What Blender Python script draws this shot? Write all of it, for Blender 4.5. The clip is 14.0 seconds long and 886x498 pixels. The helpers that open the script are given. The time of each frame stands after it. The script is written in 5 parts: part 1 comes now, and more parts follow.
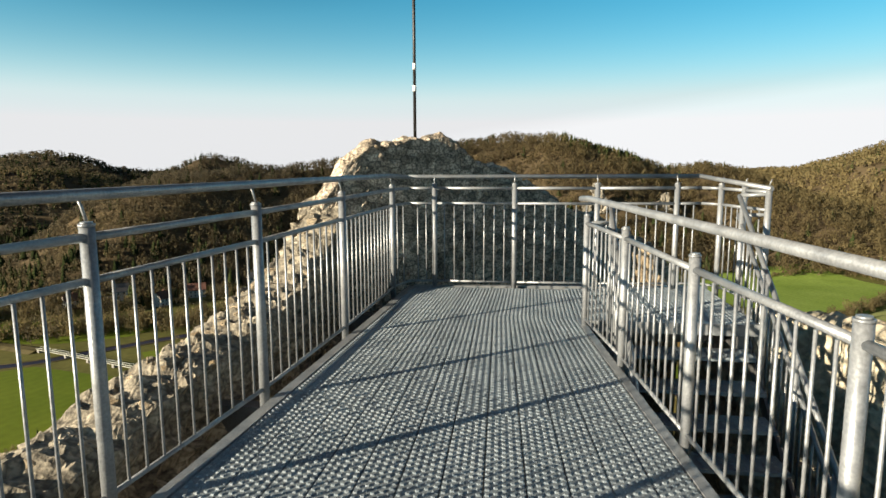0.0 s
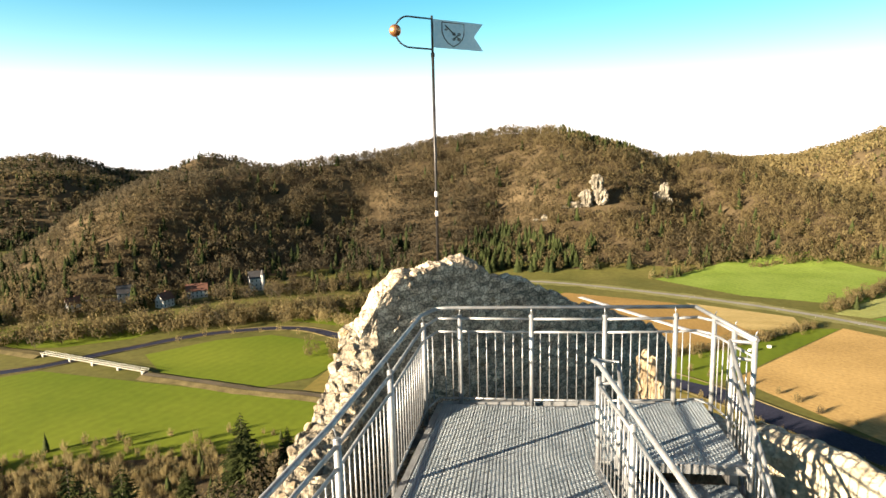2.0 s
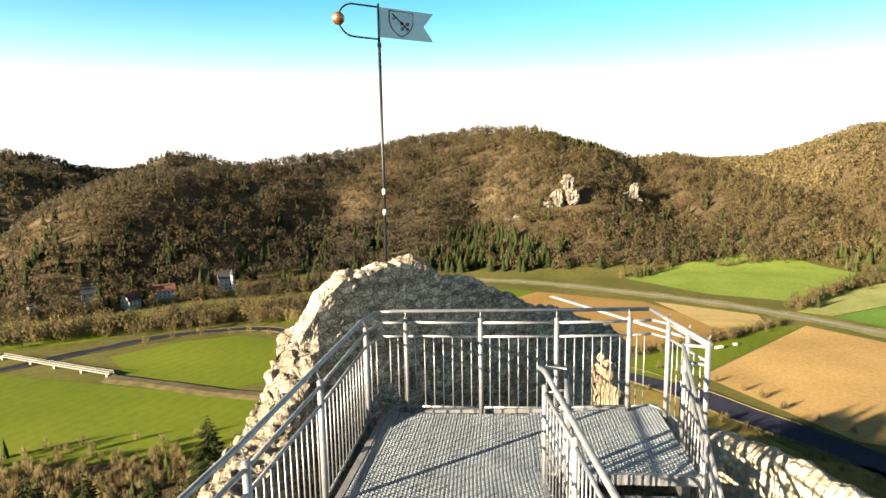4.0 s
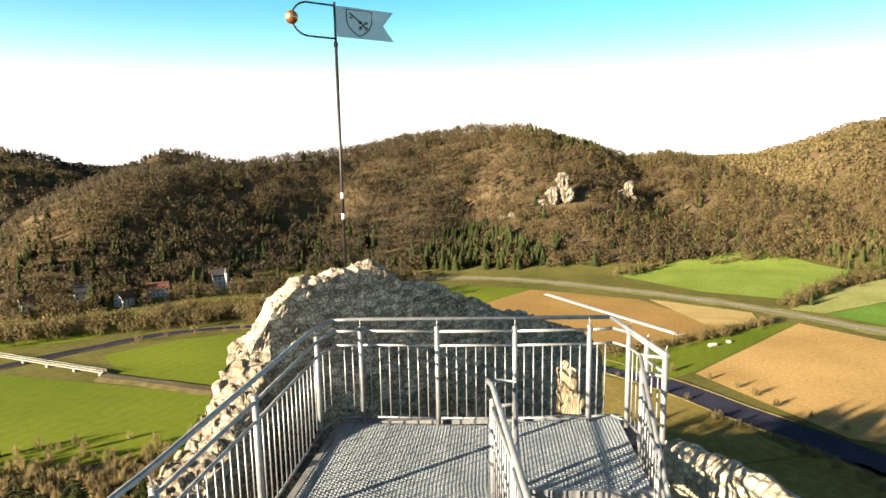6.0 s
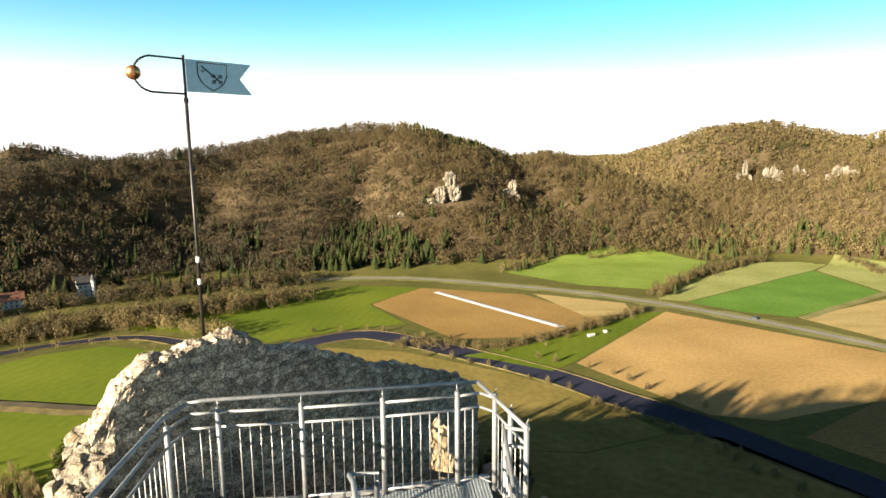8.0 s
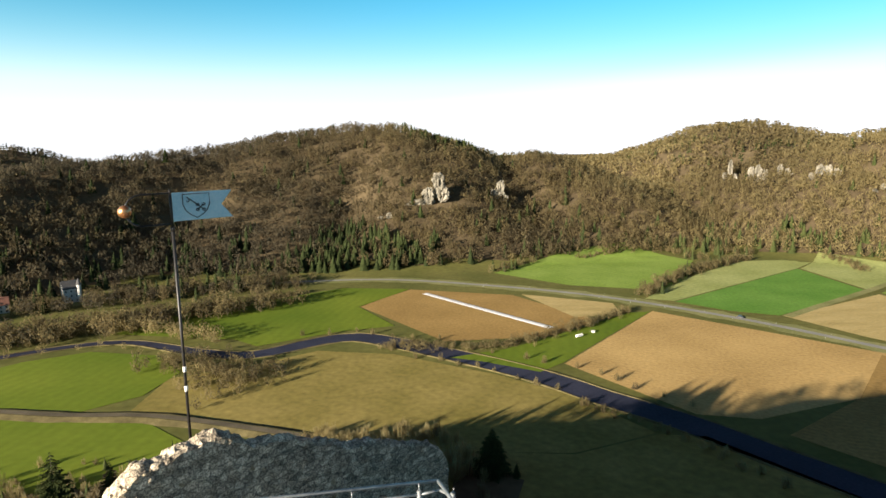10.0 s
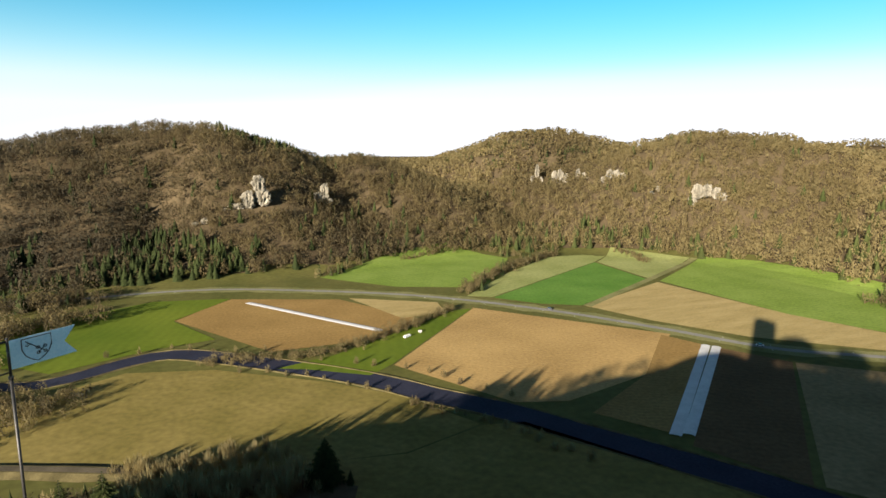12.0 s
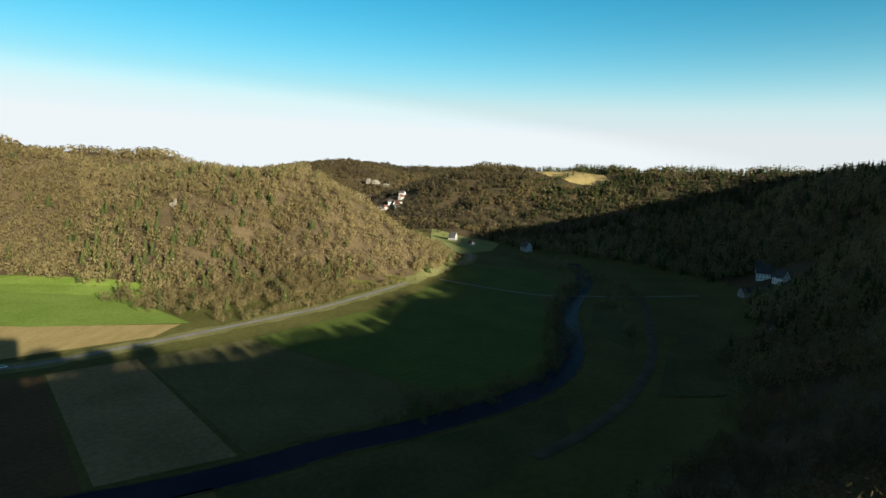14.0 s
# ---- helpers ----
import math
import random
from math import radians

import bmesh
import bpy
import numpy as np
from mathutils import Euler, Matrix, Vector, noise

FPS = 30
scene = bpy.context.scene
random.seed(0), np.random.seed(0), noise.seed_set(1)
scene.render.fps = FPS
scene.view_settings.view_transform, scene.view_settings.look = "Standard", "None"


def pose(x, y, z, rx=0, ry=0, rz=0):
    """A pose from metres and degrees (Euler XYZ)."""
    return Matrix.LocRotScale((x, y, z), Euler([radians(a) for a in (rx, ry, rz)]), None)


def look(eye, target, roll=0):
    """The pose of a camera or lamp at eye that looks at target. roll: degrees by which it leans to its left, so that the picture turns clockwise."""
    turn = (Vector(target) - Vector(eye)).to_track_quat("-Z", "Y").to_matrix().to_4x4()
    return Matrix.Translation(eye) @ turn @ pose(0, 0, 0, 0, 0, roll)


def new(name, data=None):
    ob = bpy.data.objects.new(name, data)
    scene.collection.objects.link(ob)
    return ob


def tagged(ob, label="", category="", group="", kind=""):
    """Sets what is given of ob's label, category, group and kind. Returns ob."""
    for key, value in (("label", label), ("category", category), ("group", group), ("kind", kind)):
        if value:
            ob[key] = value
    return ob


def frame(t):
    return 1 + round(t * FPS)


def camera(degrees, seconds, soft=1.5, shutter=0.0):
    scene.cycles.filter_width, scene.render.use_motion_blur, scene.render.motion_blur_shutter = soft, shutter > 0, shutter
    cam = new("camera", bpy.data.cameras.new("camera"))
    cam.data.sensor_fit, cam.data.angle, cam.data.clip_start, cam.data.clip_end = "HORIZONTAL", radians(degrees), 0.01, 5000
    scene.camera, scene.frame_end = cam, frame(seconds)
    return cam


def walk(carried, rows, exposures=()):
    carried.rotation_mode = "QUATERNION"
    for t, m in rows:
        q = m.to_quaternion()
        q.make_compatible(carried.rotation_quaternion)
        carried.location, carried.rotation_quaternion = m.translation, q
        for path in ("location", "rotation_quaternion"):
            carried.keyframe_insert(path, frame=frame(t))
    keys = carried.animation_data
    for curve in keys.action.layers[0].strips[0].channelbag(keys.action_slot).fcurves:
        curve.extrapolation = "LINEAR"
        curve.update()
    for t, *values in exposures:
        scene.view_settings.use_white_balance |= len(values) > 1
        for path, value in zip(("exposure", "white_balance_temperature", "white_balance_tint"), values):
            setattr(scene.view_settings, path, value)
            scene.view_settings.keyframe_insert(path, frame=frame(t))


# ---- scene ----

# ---------------------------------------------------------------- camera
cam = camera(72.0, 14.0, 1.58)
# seconds, place, yaw, pitch, roll
FLIGHT = [
    (0, 0.091, -6.453, 1.318, 7.52, -7.97, 0.24),
    (0.5, 0.194, -6.791, 2.445, 7.87, -8.35, 0.57),
    (1, 0.142, -7.197, 3.007, 6.48, -8.77, 0.97),
    (1.5, 0.034, -7.329, 3.072, 6.38, -8.90, 1.28),
    (2, -0.097, -7.056, 2.976, 7.53, -8.59, 1.42),
    (2.5, -0.195, -6.755, 2.918, 7.39, -8.42, 1.37),
    (3, -0.185, -6.667, 2.917, 7.22, -8.59, 1.38),
    (3.5, -0.021, -6.684, 2.918, 5.30, -8.66, 1.09),
    (6, 0.591, -6.413, 2.979, 4.52, -8.91, 1.00),
    (6.5, 0.654, -6.407, 2.988, 4.16, -9.06, 1.00),
    (7, 0.723, -6.340, 3.028, 3.62, -9.14, 0.91),
    (7.5, 0.812, -6.127, 3.286, 0.66, -8.99, 0.79),
    (8, 0.870, -6.168, 3.712, -5.91, -9.19, 0.48),
    (8.5, 0.958, -6.249, 4.108, -7.81, -9.24, 0.48),
    (9, 1.028, -6.342, 4.467, -6.93, -9.24, 0.76),
    (11.5, 1.263, -7.247, 6.483, -7.31, -9.27, 0.67),
    (12, 0.700, -7.235, 6.938, -23.43, -9.20, -0.11),
    (12.5, 0.520, -7.162, 7.279, -41.04, -8.97, -0.96),
    (13, 0.480, -7.250, 7.484, -59.92, -8.50, -1.75),
    (13.5, 0.480, -7.150, 7.730, -75.56, -7.85, -2.18),
    (14, 0.500, -7.116, 8.160, -88.39, -7.28, -2.36),
]


def flown(x, y, z, yaw, pitch, roll):
    return pose(x, y, z, 0, 0, yaw) @ pose(0, 0, 0, pitch) @ pose(0, 0, 0, 0, roll) @ pose(0, 0, 0, 90)


walk(cam, [(r[0], flown(*r[1:])) for r in FLIGHT],
     exposures=[(0.0, 1.54, 6400, 10), (0.5, 1.70, 6600, 10), (1.0, 2.00, 6850, 12), (1.5, 2.40, 7050, 15), (3.0, 2.50, 7050, 15), (7.5, 2.50, 7050, 15), (8.5, 2.06, 6500, 11), (9.5, 1.95, 6250, 11), (11.6, 1.94, 6200, 11), (12.3, 1.70, 6200, 12), (13.0, 1.53, 6100, 5), (14.0, 1.52, 6100, 5)])

# ---------------------------------------------------------------- light
SUN_AZ, SUN_EL = 232.3, 13.2          # degrees clockwise from +y, and above the horizon
world = bpy.data.worlds.new("sky")
scene.world = world
world.use_nodes = True
wn = world.node_tree.nodes
sky = wn.new("ShaderNodeTexSky")
sky.sky_type, sky.sun_disc = "NISHITA", False
sky.sun_elevation, sky.sun_rotation = radians(SUN_EL), radians(SUN_AZ)
sky.air_density, sky.dust_density, sky.ozone_density = 0.85, 0.1, 1.6
wl = world.node_tree.links
clear = wn.new("ShaderNodeMix")
clear.data_type, clear.blend_type = "RGBA", "MULTIPLY"
clear.inputs[0].default_value = 1.0
# it deepens towards the zenith
high, share, deep, dim = wn.new("ShaderNodeRGBToBW"), wn.new("ShaderNodeMath"), wn.new("ShaderNodeMath"), wn.new("ShaderNodeVectorMath")
share.operation, deep.operation, dim.operation = "DIVIDE", "POWER", "SCALE"
share.inputs[1].default_value, deep.inputs[1].default_value = 2.4, 0.6
share.use_clamp = True
wl.new(sky.outputs[0], high.inputs[0])
wl.new(high.outputs[0], share.inputs[0])
wl.new(share.outputs[0], deep.inputs[0])
wl.new(sky.outputs[0], dim.inputs[0])
wl.new(deep.outputs[0], dim.inputs["Scale"])
wl.new(dim.outputs[0], clear.inputs[6])
# low over the hills, where the sky loses its blue, it pales to white haze
split, ratio, ramp = wn.new("ShaderNodeSeparateColor"), wn.new("ShaderNodeMath"), wn.new("ShaderNodeMapRange")
ratio.operation = "DIVIDE"
wl.new(sky.outputs[0], split.inputs[0])
wl.new(split.outputs[0], ratio.inputs[0])
wl.new(split.outputs[2], ratio.inputs[1])
wl.new(ratio.outputs[0], ramp.inputs[0])
# the cyan belongs to the lower sky, the zenith is a dim grey blue
belt, tone = wn.new("ShaderNodeMapRange"), wn.new("ShaderNodeMix")
wl.new(ratio.outputs[0], belt.inputs[0])
belt.inputs[1].default_value, belt.inputs[2].default_value = 0.31, 0.355
tone.data_type = "RGBA"
tone.inputs[6].default_value, tone.inputs[7].default_value = (1.1, 0.42, 0.32, 1), (0.19, 0.93, 0.98, 1)
wl.new(belt.outputs[0], tone.inputs[0])
wl.new(tone.outputs[2], clear.inputs[7])
ramp.interpolation_type = "SMOOTHSTEP"
ramp.inputs[1].default_value, ramp.inputs[2].default_value = 0.345, 0.63
bright, even = wn.new("ShaderNodeRGBToBW"), wn.new("ShaderNodeMath")
wl.new(sky.outputs[0], bright.inputs[0])
even.operation = "MINIMUM"
even.inputs[1].default_value = 6.3
wl.new(bright.outputs[0], even.inputs[0])
level = wn.new("ShaderNodeMath")
level.operation = "MAXIMUM"
level.inputs[1].default_value = 5.6
wl.new(even.outputs[0], level.inputs[0])
grey, haze = wn.new("ShaderNodeCombineColor"), wn.new("ShaderNodeMix")
for k in (1, 2):
    wl.new(level.outputs[0], grey.inputs[k])
# the haze itself is faintly blue and turns white towards the skyline
pale, warm = wn.new("ShaderNodeMapRange"), wn.new("ShaderNodeMath")
pale.inputs[1].default_value, pale.inputs[2].default_value, pale.inputs[3].default_value, pale.inputs[4].default_value = 0.36, 0.80, 0.62, 1.0
warm.operation = "MULTIPLY"
wl.new(ratio.outputs[0], pale.inputs[0])
wl.new(pale.outputs[0], warm.inputs[0])
wl.new(level.outputs[0], warm.inputs[1])
wl.new(warm.outputs[0], grey.inputs[0])
haze.data_type = "RGBA"
wl.new(ramp.outputs[0], haze.inputs[0])
wl.new(clear.outputs[2], haze.inputs[6])
wl.new(grey.outputs[0], haze.inputs[7])
wl.new(haze.outputs[2], wn["Background"].inputs[0])
wn["Background"].inputs[1].default_value = 0.05
sun = new("sun", bpy.data.lights.new("sun", "SUN"))
sun.data.energy, sun.data.angle, sun.data.color = 5.0, radians(0.5), (1.0, 0.855, 0.64)
az, el = radians(SUN_AZ), radians(SUN_EL)
to_sun = Vector((math.sin(az) * math.cos(el), math.cos(az) * math.cos(el), math.sin(el)))
sun.matrix_world = look((0, 0, 40), Vector((0, 0, 40)) - to_sun)


# ---------------------------------------------------------------- materials
def material(name, dark, light, scale=4.0, rough=0.8, metal=0.0, bump=0.3, fine=40.0, spots=None, detail=6.0, stretch=(1, 1, 1), grain=0.45, pits=0.0):
    """Two tones mixed by noise, a fine grain on top, bump and uneven roughness."""
    m = bpy.data.materials.new(name)
    m.use_nodes = True
    n, l = m.node_tree.nodes, m.node_tree.links
    bsdf = n["Principled BSDF"]
    co = n.new("ShaderNodeTexCoord")
    mp = n.new("ShaderNodeMapping")
    mp.inputs["Scale"].default_value = stretch
    l.new(co.outputs["Object"], mp.inputs[0])
    big, small = n.new("ShaderNodeTexNoise"), n.new("ShaderNodeTexNoise")
    for tex, s in ((big, scale), (small, fine)):
        tex.inputs["Scale"].default_value, tex.inputs["Detail"].default_value = s, detail
        l.new(mp.outputs[0], tex.inputs["Vector"])
    ramp = n.new("ShaderNodeValToRGB")
    ramp.color_ramp.elements[0].position, ramp.color_ramp.elements[1].position = 0.32, 0.68
    ramp.color_ramp.elements[0].color, ramp.color_ramp.elements[1].color = (*dark, 1), (*light, 1)
    if spots:
        e = ramp.color_ramp.elements.new(0.8)
        e.color = (*spots, 1)
    l.new(big.outputs[0], ramp.inputs[0])
    mix = n.new("ShaderNodeMix")
    mix.data_type, mix.blend_type = "RGBA", "OVERLAY"
    mix.inputs[0].default_value = grain
    l.new(ramp.outputs[0], mix.inputs[6])
    l.new(small.outputs[0], mix.inputs[7])
    if pits:
        # low grain darkens: the shade inside pits is put into the colour
        holes = n.new("ShaderNodeMapRange")
        holes.inputs[1].default_value, holes.inputs[2].default_value = 0.40, 0.56
        holes.inputs[3].default_value, holes.inputs[4].default_value = 1 - pits, 1.15
        l.new(small.outputs[0], holes.inputs[0])
        pit_shade = n.new("ShaderNodeMix")
        pit_shade.data_type, pit_shade.blend_type = "RGBA", "MULTIPLY"
        pit_shade.inputs[0].default_value = 1
        l.new(mix.outputs[2], pit_shade.inputs[6])
        l.new(holes.outputs[0], pit_shade.inputs[7])
        l.new(pit_shade.outputs[2], bsdf.inputs["Base Color"])
    else:
        l.new(mix.outputs[2], bsdf.inputs["Base Color"])
    rr = n.new("ShaderNodeMapRange")
    rr.inputs[3].default_value, rr.inputs[4].default_value = max(rough - 0.12, 0.05), min(rough + 0.12, 1)
    l.new(small.outputs[0], rr.inputs[0])
    l.new(rr.outputs[0], bsdf.inputs["Roughness"])
    bsdf.inputs["Metallic"].default_value = metal
    if bump:
        b = n.new("ShaderNodeBump")
        b.inputs["Strength"].default_value, b.inputs["Distance"].default_value = bump, 0.02
        l.new(small.outputs[0], b.inputs["Height"])
        l.new(b.outputs[0], bsdf.inputs["Normal"])
    return m


def tinted(name, stops, rough=0.85, thin=0.0):
    """Colour by the tint that each tree or bush carries."""
    m = bpy.data.materials.new(name)
    m.use_nodes = True
    n, l = m.node_tree.nodes, m.node_tree.links
    at = n.new("ShaderNodeAttribute")
    at.attribute_name = "tint"
    ramp = n.new("ShaderNodeValToRGB")
    while len(ramp.color_ramp.elements) < len(stops):
        ramp.color_ramp.elements.new(0.5)
    for e, (p, c) in zip(ramp.color_ramp.elements, stops):
        e.position, e.color = p, (*c, 1)
    l.new(at.outputs["Fac"], ramp.inputs[0])
    l.new(ramp.outputs[0], n["Principled BSDF"].inputs["Base Color"])
    n["Principled BSDF"].inputs["Roughness"].default_value = rough
    n["Principled BSDF"].inputs["Specular IOR Level"].default_value = 0.0
    if thin:                                                     # light passes between fine twigs
        tr, mx = n.new("ShaderNodeBsdfTranslucent"), n.new("ShaderNodeMixShader")
        mx.inputs[0].default_value = thin
        l.new(ramp.outputs[0], tr.inputs["Color"])
        l.new(n["Principled BSDF"].outputs[0], mx.inputs[1])
        l.new(tr.outputs[0], mx.inputs[2])
        l.new(mx.outputs[0], n["Material Output"].inputs["Surface"])
    return m



M_STEEL = material("galvanised_steel", (0.200, 0.215, 0.230), (0.315, 0.332, 0.345), 9, 0.42, 0.45, 0.1, 90)
M_GRATE = material("grip_plate", (0.168, 0.202, 0.228), (0.255, 0.296, 0.326), 3, 0.55, 0.25, 0.15, 120)
M_FRAME = material("weathered_steel", (0.115, 0.119, 0.122), (0.202, 0.202, 0.202), 5, 0.55, 0.6, 0.15, 80)
M_STONE = material("limestone", (0.135, 0.118, 0.088), (0.320, 0.285, 0.218), 3.0, 0.95, 0, 0.9, 26, (0.54, 0.49, 0.41), grain=0.7, pits=0.3)
# the shaded tower face: fill light is put into its paler, warmer tone
M_SHADE_RUBBLE = material("shade_toned_rubble", (0.290, 0.238, 0.176), (0.600, 0.515, 0.400), 7.5, 0.95, 0, 1.0, 46, (0.37, 0.35, 0.31), grain=0.7, pits=0.42)
M_PLASTER = material("lime_plaster", (0.30, 0.26, 0.185), (0.52, 0.47, 0.36), 2.6, 0.95, 0, 0.8, 18, (0.62, 0.58, 0.47), grain=0.9)
M_BLOCK = material("limestone_block", (0.19, 0.155, 0.108), (0.38, 0.33, 0.25), 3.5, 0.95, 0, 0.7, 30, grain=0.9)
M_IRON = material("black_iron", (0.012, 0.012, 0.013), (0.03, 0.028, 0.027), 8, 0.45, 0.3, 0.1)
M_WHITE = material("white_paint", (0.72, 0.72, 0.70), (0.82, 0.82, 0.80), 6, 0.6, 0, 0.05)
M_COPPER = material("copper", (0.45, 0.20, 0.09), (0.72, 0.38, 0.18), 12, 0.35, 0.9, 0.1)
M_VANE = material("blue_grey_sheet", (0.48, 0.69, 0.77), (0.56, 0.76, 0.83), 5, 0.5, 0.1, 0.05)
M_GROUND = material("valley_ground", (0.078, 0.083, 0.022), (0.122, 0.116, 0.036), 0.02, 1, 0, 0, 0.25, (0.16, 0.13, 0.07))
M_WOODFLOOR = material("forest_floor", (0.0688, 0.0525, 0.0312), (0.1038, 0.0788, 0.045), 0.03, 1, 0, 0, 0.3)
M_GRASS = material("meadow_green", (0.078, 0.118, 0.010), (0.132, 0.166, 0.018), 0.012, 1, 0, 0, 0.3, grain=0.22)
M_GRASS2 = material("young_wheat", (0.074, 0.104, 0.020), (0.102, 0.132, 0.028), 0.03, 1, 0, 0, 0.5)
M_PALE = material("dry_meadow", (0.150, 0.126, 0.034), (0.222, 0.178, 0.058), 0.03, 1, 0, 0, 0.35)
M_SOIL = material("ploughed_soil", (0.2957, 0.1994, 0.0784), (0.401, 0.2755, 0.112), 0.02, 1, 0, 0, 0.6)
M_SOIL2 = material("dark_soil", (0.100, 0.062, 0.030), (0.140, 0.088, 0.042), 0.03, 1, 0, 0, 0.5)
M_LUSH = material("lush_green_crop", (0.1389, 0.2061, 0.0336), (0.1882, 0.2598, 0.0538), 0.03, 1, 0, 0, 0.5)
M_LUSH2 = material("blue_green_crop", (0.0784, 0.168, 0.0246), (0.112, 0.2128, 0.0381), 0.03, 1, 0, 0, 0.5)
M_OLIVE = material("olive_ley", (0.105, 0.098, 0.040), (0.145, 0.132, 0.058), 0.03, 1, 0, 0, 0.4)
# darker than the open meadows: the ridge's shade is partly in this colour
M_SHADE_MEADOW = material("shade_darkened_meadow", (0.066, 0.070, 0.024), (0.110, 0.104, 0.038), 0.03, 1, 0, 0, 0.4)
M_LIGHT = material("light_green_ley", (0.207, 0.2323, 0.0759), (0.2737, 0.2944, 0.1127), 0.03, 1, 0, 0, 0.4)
M_VERGE = material("mown_verge", (0.1437, 0.1495, 0.0552), (0.2127, 0.2047, 0.0897), 0.04, 1, 0, 0, 0.5)
M_TILTH = material("red_brown_tilth", (0.2138, 0.1382, 0.0475), (0.283, 0.1858, 0.067), 0.025, 1, 0, 0, 0.6)
M_DULL = material("winter_fallow", (0.195, 0.145, 0.072), (0.265, 0.198, 0.098), 0.03, 1, 0, 0, 0.4)
M_BANK = material("bank_grass", (0.060, 0.052, 0.024), (0.125, 0.105, 0.050), 0.15, 1, 0, 0, 1.5)
M_STUBBLE = material("stubble", (0.2875, 0.2242, 0.092), (0.3795, 0.299, 0.1357), 0.03, 1, 0, 0, 0.4, stretch=(1, 4, 1))
M_FOIL = material("white_fleece", (0.48, 0.48, 0.49), (0.60, 0.60, 0.61), 0.2, 0.6, 0, 0, 2)
M_ROAD = material("asphalt", (0.165, 0.162, 0.150), (0.220, 0.212, 0.195), 0.1, 0.9, 0, 0, 2)
M_BRIDGE = material("pale_green_steel", (0.30, 0.32, 0.27), (0.40, 0.42, 0.36), 0.4, 0.6, 0, 0, 3)
M_TRACK = material("gravel_track", (0.075, 0.064, 0.046), (0.12, 0.102, 0.072), 0.1, 1, 0, 0, 2)
M_WATER = material("river_water", (0.025, 0.027, 0.044), (0.036, 0.038, 0.060), 0.05, 0.22, 0, 0, 1.0)
M_CLIFF = material("cliff_rock", (0.088, 0.080, 0.060), (0.235, 0.214, 0.172), 0.16, 0.95, 0, 0, 0.6, (0.46, 0.43, 0.36), stretch=(1, 1, 0.35), grain=0.9)
M_ROOF = material("clay_roof", (0.0864, 0.036, 0.0252), (0.144, 0.0612, 0.0396), 0.5, 0.9, 0, 0, 3)
M_SLATE = material("slate_roof", (0.036, 0.036, 0.0396), (0.0648, 0.0648, 0.0684), 0.5, 0.8, 0, 0, 3)
M_RENDER = material("house_render", (0.36, 0.355, 0.34), (0.46, 0.45, 0.43), 0.5, 0.9, 0, 0, 3)
M_GLASS = material("window_glass", (0.02, 0.024, 0.03), (0.04, 0.045, 0.05), 1, 0.1, 0, 0, 3)
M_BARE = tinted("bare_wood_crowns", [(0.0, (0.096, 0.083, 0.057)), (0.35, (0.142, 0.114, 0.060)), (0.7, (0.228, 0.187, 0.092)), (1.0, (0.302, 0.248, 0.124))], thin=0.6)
M_SPRUCE = tinted("spruce_needles", [(0.0, (0.020, 0.027, 0.012)), (0.5, (0.036, 0.046, 0.017)), (1.0, (0.054, 0.064, 0.022))])
M_BARK = material("bark", (0.036, 0.0288, 0.0216), (0.072, 0.0576, 0.0432), 6, 0.95, 0, 0.5)


def furrowed(m, turn, period, amount):
    """Faint parallel lines of tillage or mowing across a field."""
    n, l = m.node_tree.nodes, m.node_tree.links
    bsdf = n["Principled BSDF"]
    src = bsdf.inputs["Base Color"].links[0].from_socket
    co, mp, wv, mr, mul = n.new("ShaderNodeTexCoord"), n.new("ShaderNodeMapping"), n.new("ShaderNodeTexWave"), n.new("ShaderNodeMapRange"), n.new("ShaderNodeMix")
    mp.inputs["Rotation"].default_value = (0, 0, radians(turn))
    wv.inputs["Scale"].default_value = 0.314 / period
    wv.inputs["Distortion"].default_value, wv.inputs["Detail"].default_value, wv.inputs["Detail Scale"].default_value = 9.0, 4.0, 0.5
    l.new(co.outputs["Object"], mp.inputs[0])
    l.new(mp.outputs[0], wv.inputs["Vector"])
    l.new(wv.outputs["Fac"], mr.inputs[0])
    mr.inputs[3].default_value, mr.inputs[4].default_value = 1 - amount, 1 + amount
    mul.data_type, mul.blend_type = "RGBA", "MULTIPLY"
    mul.inputs[0].default_value = 1.0
    l.new(src, mul.inputs[6])
    l.new(mr.outputs[0], mul.inputs[7])
    l.new(mul.outputs[2], bsdf.inputs["Base Color"])


furrowed(M_SOIL, -45, 3.0, 0.035)
furrowed(M_SOIL2, -48, 4.0, 0.05)
furrowed(M_TILTH, -58, 3.0, 0.05)
furrowed(M_LIGHT, -35, 6.0, 0.05)
furrowed(M_DULL, -48, 4.0, 0.02)
furrowed(M_STUBBLE, -40, 3.5, 0.06)
furrowed(M_PALE, -50, 7.0, 0.03)
furrowed(M_LUSH, -30, 6.0, 0.04)
furrowed(M_GRASS, 20, 6.0, 0.035)
furrowed(M_GRASS2, -40, 6.0, 0.05)


